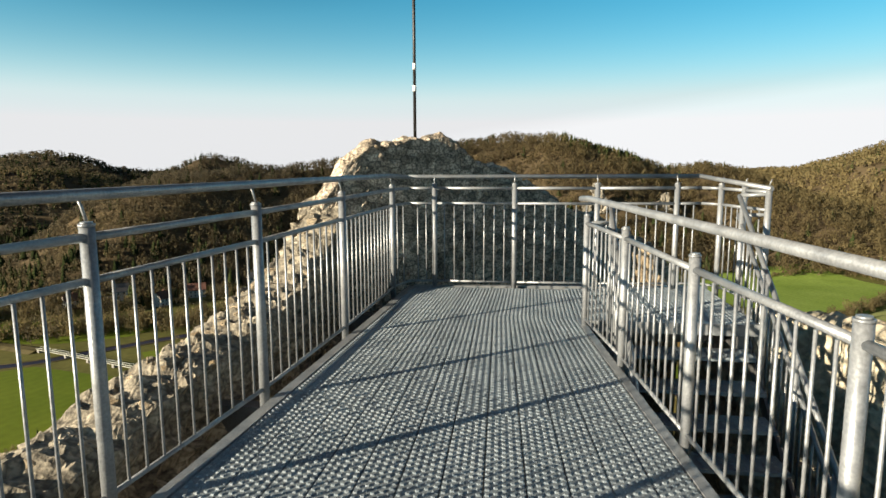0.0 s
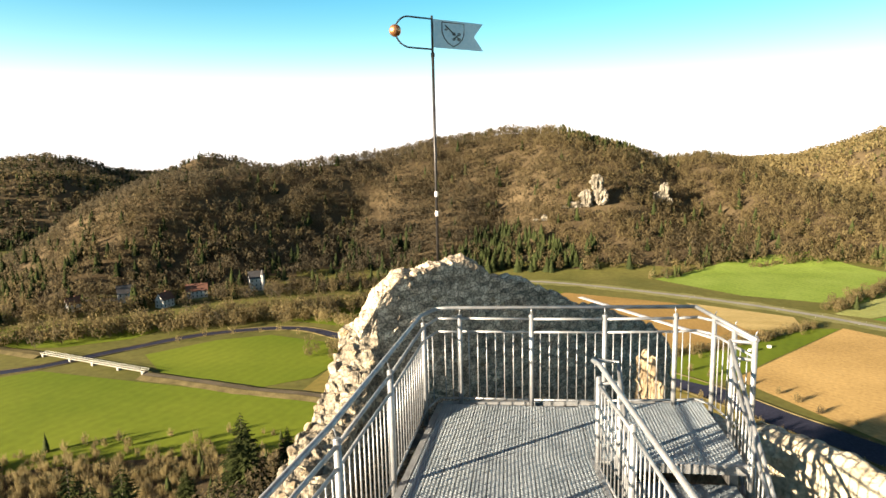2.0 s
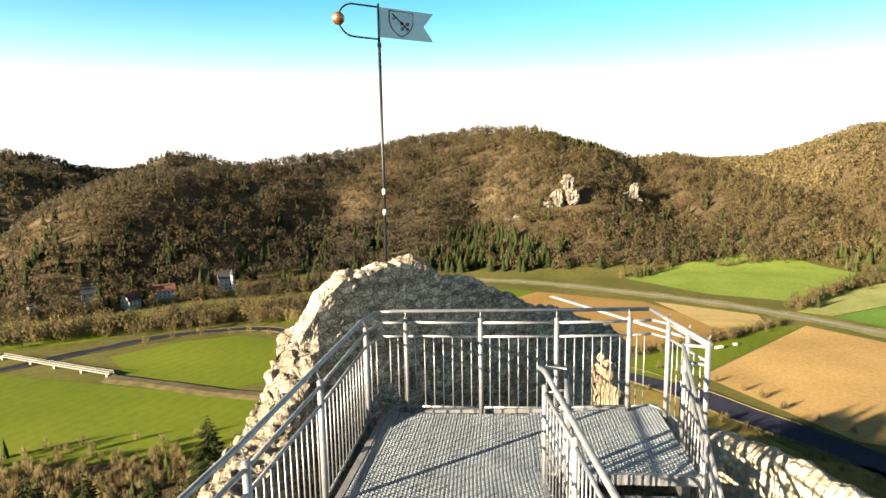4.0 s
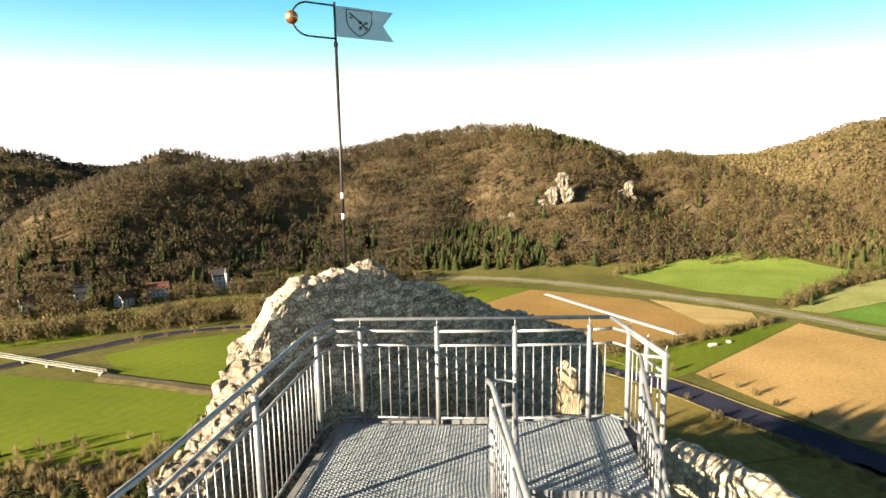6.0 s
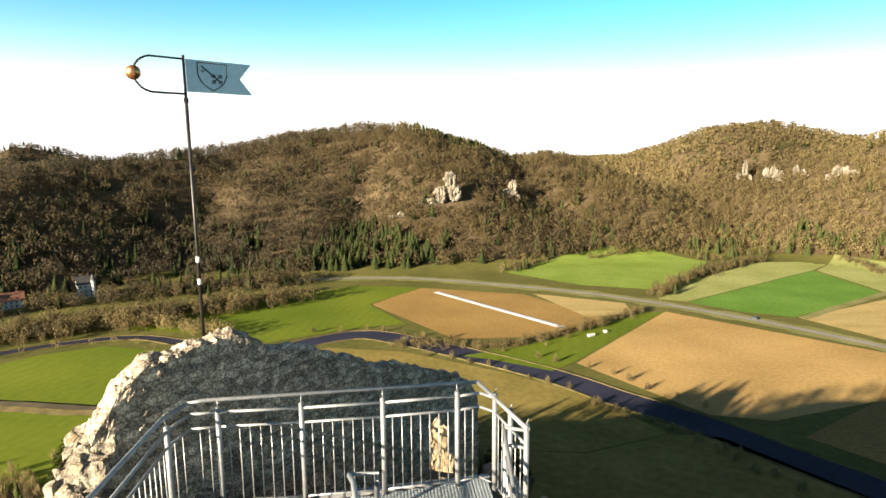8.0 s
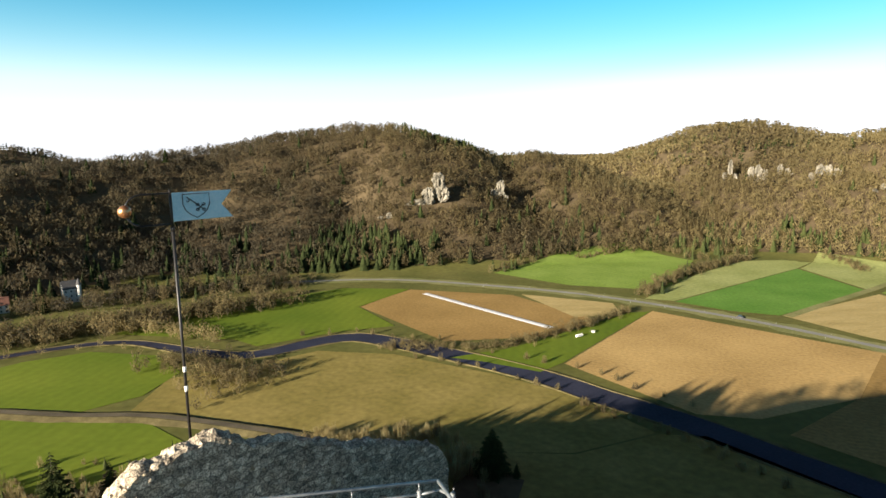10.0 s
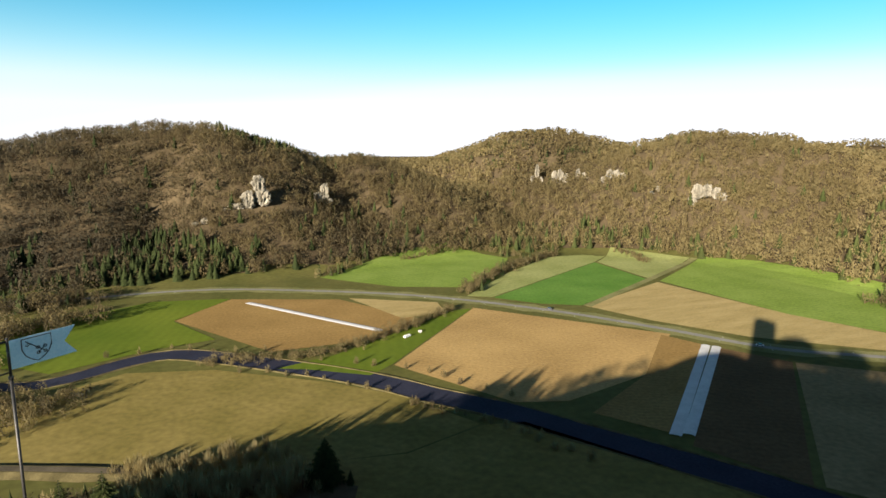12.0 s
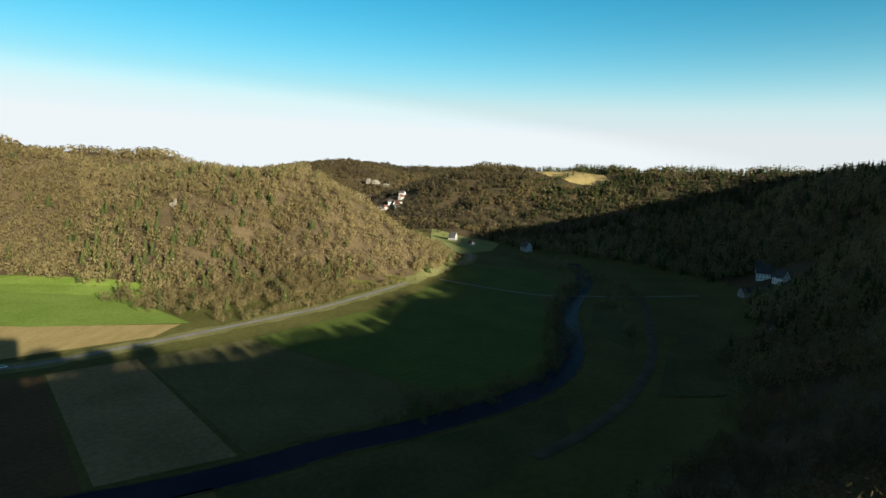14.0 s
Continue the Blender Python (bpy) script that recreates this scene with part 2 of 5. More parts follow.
def stony(m, scale, low, joint):
    """Stones of differing tone with darker joints between them, laid flat."""
    n, l = m.node_tree.nodes, m.node_tree.links
    bsdf = n["Principled BSDF"]
    src = bsdf.inputs["Base Color"].links[0].from_socket
    co, mp, cells, edge = n.new("ShaderNodeTexCoord"), n.new("ShaderNodeMapping"), n.new("ShaderNodeTexVoronoi"), n.new("ShaderNodeTexVoronoi")
    mp.inputs["Scale"].default_value = (1, 1, 1.9)
    l.new(co.outputs["Object"], mp.inputs[0])
    edge.feature = "DISTANCE_TO_EDGE"
    for v in (cells, edge):
        v.inputs["Scale"].default_value = scale
        l.new(mp.outputs[0], v.inputs["Vector"])
    one, tone, gap, both, mul = n.new("ShaderNodeSeparateColor"), n.new("ShaderNodeMapRange"), n.new("ShaderNodeMapRange"), n.new("ShaderNodeMath"), n.new("ShaderNodeMix")
    l.new(cells.outputs["Color"], one.inputs[0])
    l.new(one.outputs[0], tone.inputs[0])
    tone.inputs[3].default_value, tone.inputs[4].default_value = low, 1.2
    l.new(edge.outputs["Distance"], gap.inputs[0])
    gap.inputs[1].default_value, gap.inputs[2].default_value, gap.inputs[3].default_value, gap.inputs[4].default_value = 0.0, 0.12, joint, 1.0
    both.operation = "MULTIPLY"
    l.new(tone.outputs[0], both.inputs[0])
    l.new(gap.outputs[0], both.inputs[1])
    mul.data_type, mul.blend_type = "RGBA", "MULTIPLY"
    mul.inputs[0].default_value = 1.0
    l.new(src, mul.inputs[6])
    l.new(both.outputs[0], mul.inputs[7])
    l.new(mul.outputs[2], bsdf.inputs["Base Color"])


# bare earth, grass and litter have hardly any sheen
for m in (M_GROUND, M_WOODFLOOR, M_GRASS, M_GRASS2, M_PALE, M_SOIL, M_SOIL2, M_LUSH, M_LUSH2, M_OLIVE, M_SHADE_MEADOW, M_LIGHT, M_VERGE, M_TILTH, M_DULL, M_BANK, M_STUBBLE, M_TRACK):
    m.node_tree.nodes["Principled BSDF"].inputs["Specular IOR Level"].default_value = 0.08
stony(M_SHADE_RUBBLE, 7.0, 0.5, 0.45)
stony(M_STONE, 8.0, 0.72, 0.6)
M_WATER.node_tree.nodes["Principled BSDF"].inputs["IOR"].default_value = 1.03


def vary_by_object(m, stops):
    """Each stone its own tone."""
    n, l = m.node_tree.nodes, m.node_tree.links
    bsdf = n["Principled BSDF"]
    src = bsdf.inputs["Base Color"].links[0].from_socket
    info, ramp, mul = n.new("ShaderNodeObjectInfo"), n.new("ShaderNodeValToRGB"), n.new("ShaderNodeMix")
    mul.data_type, mul.blend_type = "RGBA", "MULTIPLY"
    mul.inputs[0].default_value = 1.0
    ramp.color_ramp.elements.new(0.5)
    for e, (p, c) in zip(ramp.color_ramp.elements, stops):
        e.position, e.color = p, (*c, 1)
    l.new(info.outputs["Random"], ramp.inputs[0])
    l.new(src, mul.inputs[6])
    l.new(ramp.outputs[0], mul.inputs[7])
    l.new(mul.outputs[2], bsdf.inputs["Base Color"])


vary_by_object(M_BLOCK, [(0.0, (0.72, 0.63, 0.48)), (0.45, (1.0, 0.95, 0.86)), (1.0, (1.35, 1.30, 1.22))])
vary_by_object(M_GRATE, [(0.0, (0.92, 0.92, 0.92)), (0.5, (1.0, 1.0, 1.0)), (1.0, (1.07, 1.06, 1.04))])


# ---------------------------------------------------------------- helpers
def part(name, bm, mat, parent=None, label=""):
    me = bpy.data.meshes.new(name)
    bm.to_mesh(me)
    bm.free()
    me.materials.append(mat)
    ob = new(name, me)
    ob.parent = parent
    if label:
        ob["label"] = label
    return ob


def shared(name, me, parent, m=None):
    ob = new(name, me)
    ob.parent = parent
    if m is not None:
        ob.matrix_basis = m
    return ob


def thing(name, label, category, group="", at=(0, 0, 0), kind=""):
    ob = new(name)
    ob.location = at
    ob.empty_display_size = 0.3
    return tagged(ob, label, category, group, kind)


def raw_mesh(name, verts, faces, mat, smooth=False):
    me = bpy.data.meshes.new(name)
    me.from_pydata([tuple(v) for v in verts], [], faces)
    me.materials.append(mat)
    if smooth:
        me.polygons.foreach_set("use_smooth", [True] * len(me.polygons))
    me.update()
    return me


def tube(bm, pts, r, sides=10, caps=True):
    """A round bar along a line of points."""
    pts = [Vector(p) for p in pts]
    rings = []
    for i, p in enumerate(pts):
        a = (pts[i] - pts[i - 1]).normalized() if i else (pts[1] - pts[0]).normalized()
        b = (pts[i + 1] - pts[i]).normalized() if i + 1 < len(pts) else a
        t = (a + b).normalized()
        side = t.cross(Vector((0, 0, 1)))
        if side.length < 0.05:
            side = t.cross(Vector((0, 1, 0)))
        side.normalize()
        up = side.cross(t).normalized()
        rings.append([bm.verts.new(p + r * (math.cos(2 * math.pi * k / sides) * side + math.sin(2 * math.pi * k / sides) * up)) for k in range(sides)])
    for a, b in zip(rings, rings[1:]):
        for k in range(sides):
            f = bm.faces.new((a[k], a[(k + 1) % sides], b[(k + 1) % sides], b[k]))
            f.smooth = True
    if caps:
        bm.faces.new(rings[0][::-1])
        bm.faces.new(rings[-1])


def box(bm, x0, x1, y0, y1, z0, z1, m=None):
    vs = [bm.verts.new((x, y, z)) for z in (z0, z1) for y in (y0, y1) for x in (x0, x1)]
    for q in ((0, 2, 3, 1), (4, 5, 7, 6), (0, 1, 5, 4), (2, 6, 7, 3), (0, 4, 6, 2), (1, 3, 7, 5)):
        bm.faces.new([vs[k] for k in q])
    if m is not None:
        bmesh.ops.transform(bm, matrix=m, verts=vs)
    return vs


# ---------------------------------------------------------------- the lie of the land
FLOOR = -100.0
# ridges: points of x, y, height, half width
RIDGES = [
    # the long wooded hill across the valley
    [(-342, 425, -78, 85), (-353, 605, -16, 215), (-255, 735, -5, 250), (-190, 800, -1, 320), (-122, 870, 12, 390), (-70, 900, 24, 395), (40, 893, 29, 400),
     (126, 885, 4, 380), (214, 848, -9, 330), (280, 795, -32, 190), (315, 668, -60, 110), (350, 600, -91, 60)],
    # the hill behind it, beyond the side valley
    [(430, 1170, -18, 420), (590, 1100, 5, 480), (682, 1042, 36, 500), (765, 985, -5, 440)],
    # the hill with the white crag, and its steep spur towards the farms
    [(670, 737, 8, 380), (744, 663, 28, 385), (810, 582, 5, 390), (867, 494, -8, 335), (842, 385, -5, 300), (850, 330, -40, 120)],
    [(740, 275, -12, 290), (752, 222, -4, 235), (700, 150, -24, 165), (715, 90, -62, 110), (738, 42, -98, 50)],
    # the level wooded top behind it
    [(880, 720, 6, 150), (985, 585, 14, 170), (1045, 505, 16, 150), (1062, 470, 8, 90)],
    # distant ridges up the valley
    [(1900, 560, -12, 700), (1965, 360, 20, 700), (2000, 200, 6, 700), (2050, 20, 14, 600)],
    [(-900, 1050, 12, 380), (-1250, 1000, 28, 480), (-720, 1130, -16, 300)],
    [(-610, 1240, 6, 160), (-660, 1210, 12, 170)],
    [(-1100, 700, -5, 330), (-760, 880, -12, 300)],
    # the shaded ridge on the near side, from below the castle to the far right
    [(-36, 150, -91, 60), (-38, 115, -68, 78), (-36, 85, -54, 92), (-22, 45, -40, 105), (0, 10, -24, 115), (10, -20, -20, 120), (45, -95, -20, 150),
     (90, -190, -6, 180), (180, -330, 20, 240), (350, -480, 70, 300), (600, -600, 72, 330), (770, -575, 40, 330), (900, -520, 24, 340), (1180, -330, 18, 400), (1420, -80, 18, 420)],
]


def land(x, y):
    """Height of the ground (numpy arrays)."""
    x, y = np.asarray(x, float), np.asarray(y, float)
    best = np.zeros_like(x)
    for ridge in RIDGES:
        h = np.zeros_like(x)
        for (x0, y0, z0, w0), (x1, y1, z1, w1) in zip(ridge, ridge[1:]):
            dx, dy = x1 - x0, y1 - y0
            s = np.clip(((x - x0) * dx + (y - y0) * dy) / (dx * dx + dy * dy), 0, 1)
            d = np.hypot(x - x0 - s * dx, y - y0 - s * dy)
            u = np.clip(d / (w0 + s * (w1 - w0)), 0, 1)
            h = np.maximum(h, (z0 + s * (z1 - z0) - FLOOR) * (0.5 + 0.5 * np.cos(np.pi * u)))
        best = (best ** 4 + h ** 4) ** 0.25
    wob = np.sin(x * 0.021 + 1.3 * np.sin(y * 0.013)) * np.sin(y * 0.019 + 1.1 * np.sin(x * 0.011))
    wob += 0.5 * np.sin(x * 0.05 + y * 0.031) * np.sin(y * 0.043 - x * 0.023)
    best = best + np.clip(best / 40, 0, 1) * 6.0 * wob
    hollow = 19 * np.exp(-((x + 165 + 0.3 * (y - 600)) / 115) ** 2) + 16 * np.exp(-((x + 30 - 0.15 * (y - 600)) / 42) ** 2) + 18 * np.exp(-((x - 200) / 36) ** 2)
    best = best - np.clip(best / 45, 0, 1) * np.clip((112 - best) / 55, 0, 1) * hollow * (y > 300)
    best = np.maximum(best, 0)
    far = np.clip((np.hypot(x, y) - 2200) / 1500, 0, 1)
    return FLOOR + best + far * 60


def land1(x, y):
    return float(land(np.array([x]), np.array([y]))[0])


def polar_ground():
    turns, rings = 400, 190
    rad = 5.0 * (4700 / 5.0) ** (np.arange(rings) / (rings - 1))
    ang = np.arange(turns) * 2 * np.pi / turns
    X, Y = rad[:, None] * np.sin(ang), rad[:, None] * np.cos(ang)
    Z = land(X, Y)
    v = np.concatenate([np.stack([X, Y, Z], -1).reshape(-1, 3), [[0, 0, land1(0, 0)]]])
    k = np.arange(rings - 1)[:, None] * turns
    j = np.arange(turns)
    a, b = (k + j).ravel(), (k + (j + 1) % turns).ravel()
    quads = np.stack([a, a + turns, b + turns, b], 1)
    tris = [(len(v) - 1, int(q), int((q + 1) % turns)) for q in range(turns)]
    me = raw_mesh("ground", v, [tuple(q) for q in quads.tolist()] + tris, M_GROUND, True)
    me.materials.append(M_WOODFLOOR)
    mid = v[quads].mean(1)
    wood = (mid[:, 2] > FLOOR + 4).astype(int).tolist() + [1] * turns
    me.polygons.foreach_set("material_index", wood)
    return tagged(new("ground", me), "broad valley floor rising into wooded hills", "ground", kind="structure")


ground = polar_ground()


# ---------------------------------------------------------------- fields, roads, river
def sheet(name, outline, mat, lift, label, category, kind="structure"):
    """A flat patch that lies on the land."""
    bm = bmesh.new()
    bm.faces.new([bm.verts.new((x, y, 0)) for x, y in outline])
    xs, ys = [p[0] for p in outline], [p[1] for p in outline]
    for axis, lo, hi in ((0, min(xs), max(xs)), (1, min(ys), max(ys))):
        n = max(1, int((hi - lo) / 22))
        for k in range(1, n):
            co = [0, 0, 0]
            no = [0, 0, 0]
            co[axis], no[axis] = lo + (hi - lo) * k / n, 1
            bmesh.ops.bisect_plane(bm, geom=bm.verts[:] + bm.edges[:] + bm.faces[:], plane_co=co, plane_no=no)
    bmesh.ops.triangulate(bm, faces=bm.faces[:])
    vs = bm.verts[:]
    z = land([v.co.x for v in vs], [v.co.y for v in vs])
    for v, h in zip(vs, z):
        v.co.z = h + lift
    bmesh.ops.recalc_face_normals(bm, faces=bm.faces[:])
    if sum(f.normal.z for f in bm.faces) < 0:
        bmesh.ops.reverse_faces(bm, faces=bm.faces[:])
    return tagged(part(name, bm, mat), label, category, kind=kind)


def smooth_line(pts, step=8.0):
    """Points on a smooth curve through pts."""
    p = [Vector((*q, 0)) for q in pts]
    p = [2 * p[0] - p[1]] + p + [2 * p[-1] - p[-2]]
    out = []
    for i in range(1, len(p) - 2):
        n = max(2, int((p[i + 1] - p[i]).length / step))
        for k in range(n):
            t = k / n
            out.append(0.5 * (2 * p[i] + (p[i + 1] - p[i - 1]) * t + (2 * p[i - 1] - 5 * p[i] + 4 * p[i + 1] - p[i + 2]) * t * t
                              + (3 * p[i] - p[i - 1] - 3 * p[i + 1] + p[i + 2]) * t ** 3))
    return out + [p[-2]]


def ribbon(name, pts, width, mat, lift, label, category, rise=None, side=0.0, ragged=0.0, slim=False):
    """A strip along a line: flat, or with a raised middle; a slim one narrows downstream."""
    line = smooth_line(pts)
    bm = bmesh.new()
    rows = []
    for i, p in enumerate(line):
        t = (line[min(i + 1, len(line) - 1)] - line[max(i - 1, 0)]).normalized()
        nrm = Vector((t.y, -t.x, 0))
        w = width * (1 + ragged * math.sin(i * 1.7) * math.sin(i * 0.61))
        f = 0.5 + 0.5 * min(max((p.x + 130) / 130, 0), 1) if slim else 1.0
        row = []
        for u in ((-1, 1) if rise is None else (-1, -0.4, 0.4, 1)):
            q = p + nrm * (side * f + u * w / 2 * (f if rise is None else 1))
            z = land1(q.x, q.y) + lift + (rise if rise and abs(u) < 0.5 else 0)
            row.append(bm.verts.new((q.x, q.y, z)))
        rows.append(row)
    for a, b in zip(rows, rows[1:]):
        for k in range(len(a) - 1):
            bm.faces.new((a[k], a[k + 1], b[k + 1], b[k]))
    bmesh.ops.recalc_face_normals(bm, faces=bm.faces[:])
    if sum(f.normal.z for f in bm.faces) < 0:
        bmesh.ops.reverse_faces(bm, faces=bm.faces[:])
    return tagged(part(name, bm, mat), label, category, kind="structure")


RIVER = [(-420, 170), (-320, 235), (-257, 262), (-225, 296), (-190, 330), (-140, 345), (-95, 322), (-62, 311), (-28, 329), (-8, 333), (13, 320),
         (51, 286), (80, 256), (98, 230), (118, 205), (136, 175), (154, 145), (170, 118), (184, 92), (205, 62), (225, 40), (242, 14), (268, -18),
         (302, -50), (345, -72), (402, -84), (470, -93), (540, -112), (640, -140), (760, -150)]
ribbon("river", RIVER, 16.0, M_WATER, 0.12, "dark slow river winding through the meadows", "river", ragged=0.1, slim=True)
ribbon("river_bank", RIVER, 1.5, M_BANK, 0.0, "dry grassy river bank", "river bank", 0.4, 8.2, 0.8, True)
ribbon("river_bank", RIVER, 1.5, M_BANK, 0.0, "dry grassy river bank", "river bank", 0.4, -8.2, 0.8, True)
ROAD = [(-330, 372), (-240, 430), (-140, 480), (-40, 492), (25, 484), (90, 452), (145, 417), (181, 385), (212, 350), (237, 316), (268, 264),
        (294, 216), (325, 190), (362, 162), (409, 130), (453, 100), (506, 74), (560, 50), (640, 20), (760, -20), (900, -10)]
ribbon("road_verge", ROAD, 17, M_VERGE, 0.10, "pale grassy road verge", "verge", ragged=0.3)
ribbon("road", ROAD, 5.0, M_ROAD, 0.30, "narrow grey country road", "road")
ribbon("track", [(605, 12), (568, -40), (546, -85), (552, -125), (557, -161), (579, -236)], 3.4, M_ROAD, 0.25, "pale gravel farm track", "track")
ribbon("track", [(257, 331), (299, 353), (350, 379), (412, 412), (466, 440)], 6.0, M_VERGE, 0.36, "pale grassy farm track between the fields", "track")
ribbon("railway_bed", [(225, -40), (252, -65), (291, -92), (348, -120), (412, -141), (526, -169), (639, -184)], 6, M_TRACK, 0.2, "dark overgrown railway bed", "railway", 0.25)
ribbon("track", [(-185, 259), (-151, 251), (-120, 243), (-89, 238), (-50, 222), (-15, 205)], 3.2, M_TRACK, 1.12, "gravel track on a low bank", "track")
ribbon("embankment", [(-185, 259), (-151, 251), (-120, 243), (-89, 238), (-50, 222), (-15, 205)], 11, M_BANK, 0.1, "stony grass embankment of the track", "embankment", 1.0, 0, 0.15)
ribbon("embankment", [(-262, 285), (-285, 291), (-320, 296), (-380, 290)], 11, M_BANK, 0.1, "stony grass embankment of the track", "embankment", 1.0, 0, 0.15)

sheet("scrub_ground", [(-235, 120), (-205, 148), (-165, 170), (-130, 180), (-100, 186), (-72, 184), (-45, 188), (-10, 198), (30, 190), (48, 170), (30, 130), (-40, 130), (-120, 130), (-180, 110)], M_WOODFLOOR, 0.22, "brown scrub ground below the castle", "ground")
sheet("field", [(-330, 170), (-177, 150), (-70, 165), (-60, 205), (-89, 234), (-121, 240), (-190, 252), (-245, 262), (-300, 215)], M_GRASS, 0.15,
      "bright green meadow below the castle", "meadow")
sheet("field", [(-178, 262), (-120, 248), (-100, 262), (-92, 290), (-112, 318), (-150, 330), (-178, 318), (-205, 290)], M_GRASS, 0.15,
      "bright green meadow in the river bend", "meadow")
sheet("field", [(-330, 290), (-262, 300), (-232, 318), (-222, 345), (-300, 350), (-360, 320)], M_GRASS, 0.15, "green meadow beyond the river", "meadow")
sheet("field", [(-150, 362), (-77, 340), (-62, 325), (-20, 345), (15, 352), (-7, 401), (31, 450), (-20, 462), (-76, 430), (-130, 400)], M_GRASS, 0.15,
      "green meadow beside the river", "meadow")
sheet("field", [(-100, 240), (-40, 222), (10, 195), (70, 185), (105, 195), (85, 235), (60, 262), (12, 300), (-28, 312), (-62, 292), (-95, 282)], M_PALE, 0.13,
      "dry olive meadow beside the river", "meadow")
sheet("field", [(-20, 203), (70, 184), (105, 194), (122, 190), (146, 146), (162, 112), (190, 72), (150, 44), (100, 90), (50, 138), (0, 168)], M_PALE, 0.12,
      "dry olive meadow below the castle wood", "meadow")
sheet("field", [(192, 66), (214, 36), (232, 8), (258, -26), (292, -60), (250, -58), (200, -20), (155, 40)], M_SHADE_MEADOW, 0.13, "shade-dulled meadow beside the river", "meadow")
sheet("field", [(-7, 403), (31, 448), (103, 417), (140, 343), (99, 316), (41, 317)], M_TILTH, 0.15, "brown ploughed field", "field")
sheet("field", [(40, 290), (72, 299), (100, 315), (130, 333), (165, 357), (180, 357), (95, 274), (80, 263), (55, 282)], M_GRASS, 0.14, "bright green grass strip beside the hedge", "meadow")
sheet("field", [(110, 418), (165, 382), (160, 356), (128, 352)], M_STUBBLE, 0.2, "pale stubble strip beside the road", "field")
sheet("field", [(95, 272), (182, 358), (262, 258), (203, 212), (150, 200), (128, 208)], M_SOIL, 0.15, "broad brown ploughed field", "field")
sheet("field", [(256, 259), (264, 236), (168, 160), (152, 186), (203, 212)], M_TILTH, 0.2, "brown soil strip", "field")
sheet("field", [(268, 228), (284, 196), (183, 112), (168, 148)], M_SOIL2, 0.17, "dark ploughed strip", "field")
sheet("field", [(285, 195), (316, 165), (213, 72), (186, 110)], M_DULL, 0.17, "dull grey-brown fallow strip", "field")
sheet("field", [(317, 164), (364, 120), (300, 24), (262, 10), (216, 70)], M_OLIVE, 0.16, "dull olive ley strip", "field")
sheet("field", [(366, 119), (420, 84), (478, 46), (560, 22), (600, 8), (566, -38), (536, -80), (470, -78), (402, -66), (330, -58), (290, -10), (303, 22)], M_GRASS2, 0.15, "deep green meadow along the road", "meadow")
sheet("field", [(612, 6), (574, -42), (552, -86), (600, -110), (690, -90), (720, -30), (690, 0)], M_GRASS2, 0.15, "green meadow beyond the track", "meadow")
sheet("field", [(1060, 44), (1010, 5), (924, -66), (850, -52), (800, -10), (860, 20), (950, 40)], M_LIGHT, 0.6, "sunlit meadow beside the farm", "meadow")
sheet("field", [(420, -100), (520, -125), (560, -160), (420, -135), (380, -120)], M_SHADE_MEADOW, 0.15, "dull meadow by the river", "meadow")
sheet("field", [(300, -110), (400, -150), (470, -200), (380, -210), (300, -160)], M_SHADE_MEADOW, 0.2, "dull shaded meadow", "meadow")
sheet("field", [(106, 498), (205, 578), (262, 590), (300, 520), (255, 448), (215, 412), (154, 440)], M_LUSH, 0.3, "bright green field at the wood's edge", "field")
sheet("field", [(192, 390), (255, 448), (340, 510), (380, 506), (396, 490), (366, 468), (208, 380)], M_LIGHT, 0.25, "light green field", "field")
sheet("field", [(208, 378), (366, 467), (358, 384), (254, 334), (230, 350)], M_LUSH2, 0.3, "dark green field", "field")
sheet("field", [(398, 490), (424, 516), (463, 443), (361, 384), (369, 467)], M_LIGHT, 0.27, "light green field corner at the wood", "field")
sheet("field", [(363, 376), (474, 440), (508, 398), (505, 345), (498, 288), (490, 240), (441, 229), (394, 171), (366, 262)], M_LUSH, 0.3, "bright green field below the crag", "field")
sheet("field", [(256, 332), (358, 373), (366, 268), (390, 176), (358, 178), (300, 236), (272, 286)], M_STUBBLE, 0.25, "pale stubble field", "field")
sheet("field", [(1100, -275), (1150, -205), (1230, -165), (1320, -130), (1345, -165), (1240, -225), (1160, -270)], M_STUBBLE, 1.2, "pale hilltop field far up the valley", "field")
for x0, y0, x1, y1, w in ((41, 432, 107, 331, 5.2), (264.6, 233.8, 168.0, 156.8, 4.6), (268.0, 229.6, 173.2, 155.2, 4.6)):
    ribbon("fleece_strip", [(x0, y0), ((x0 + x1) / 2, (y0 + y1) / 2), (x1, y1)], w, M_FOIL, 0.35, "white crop fleece laid along the field", "crop cover", 0.25)


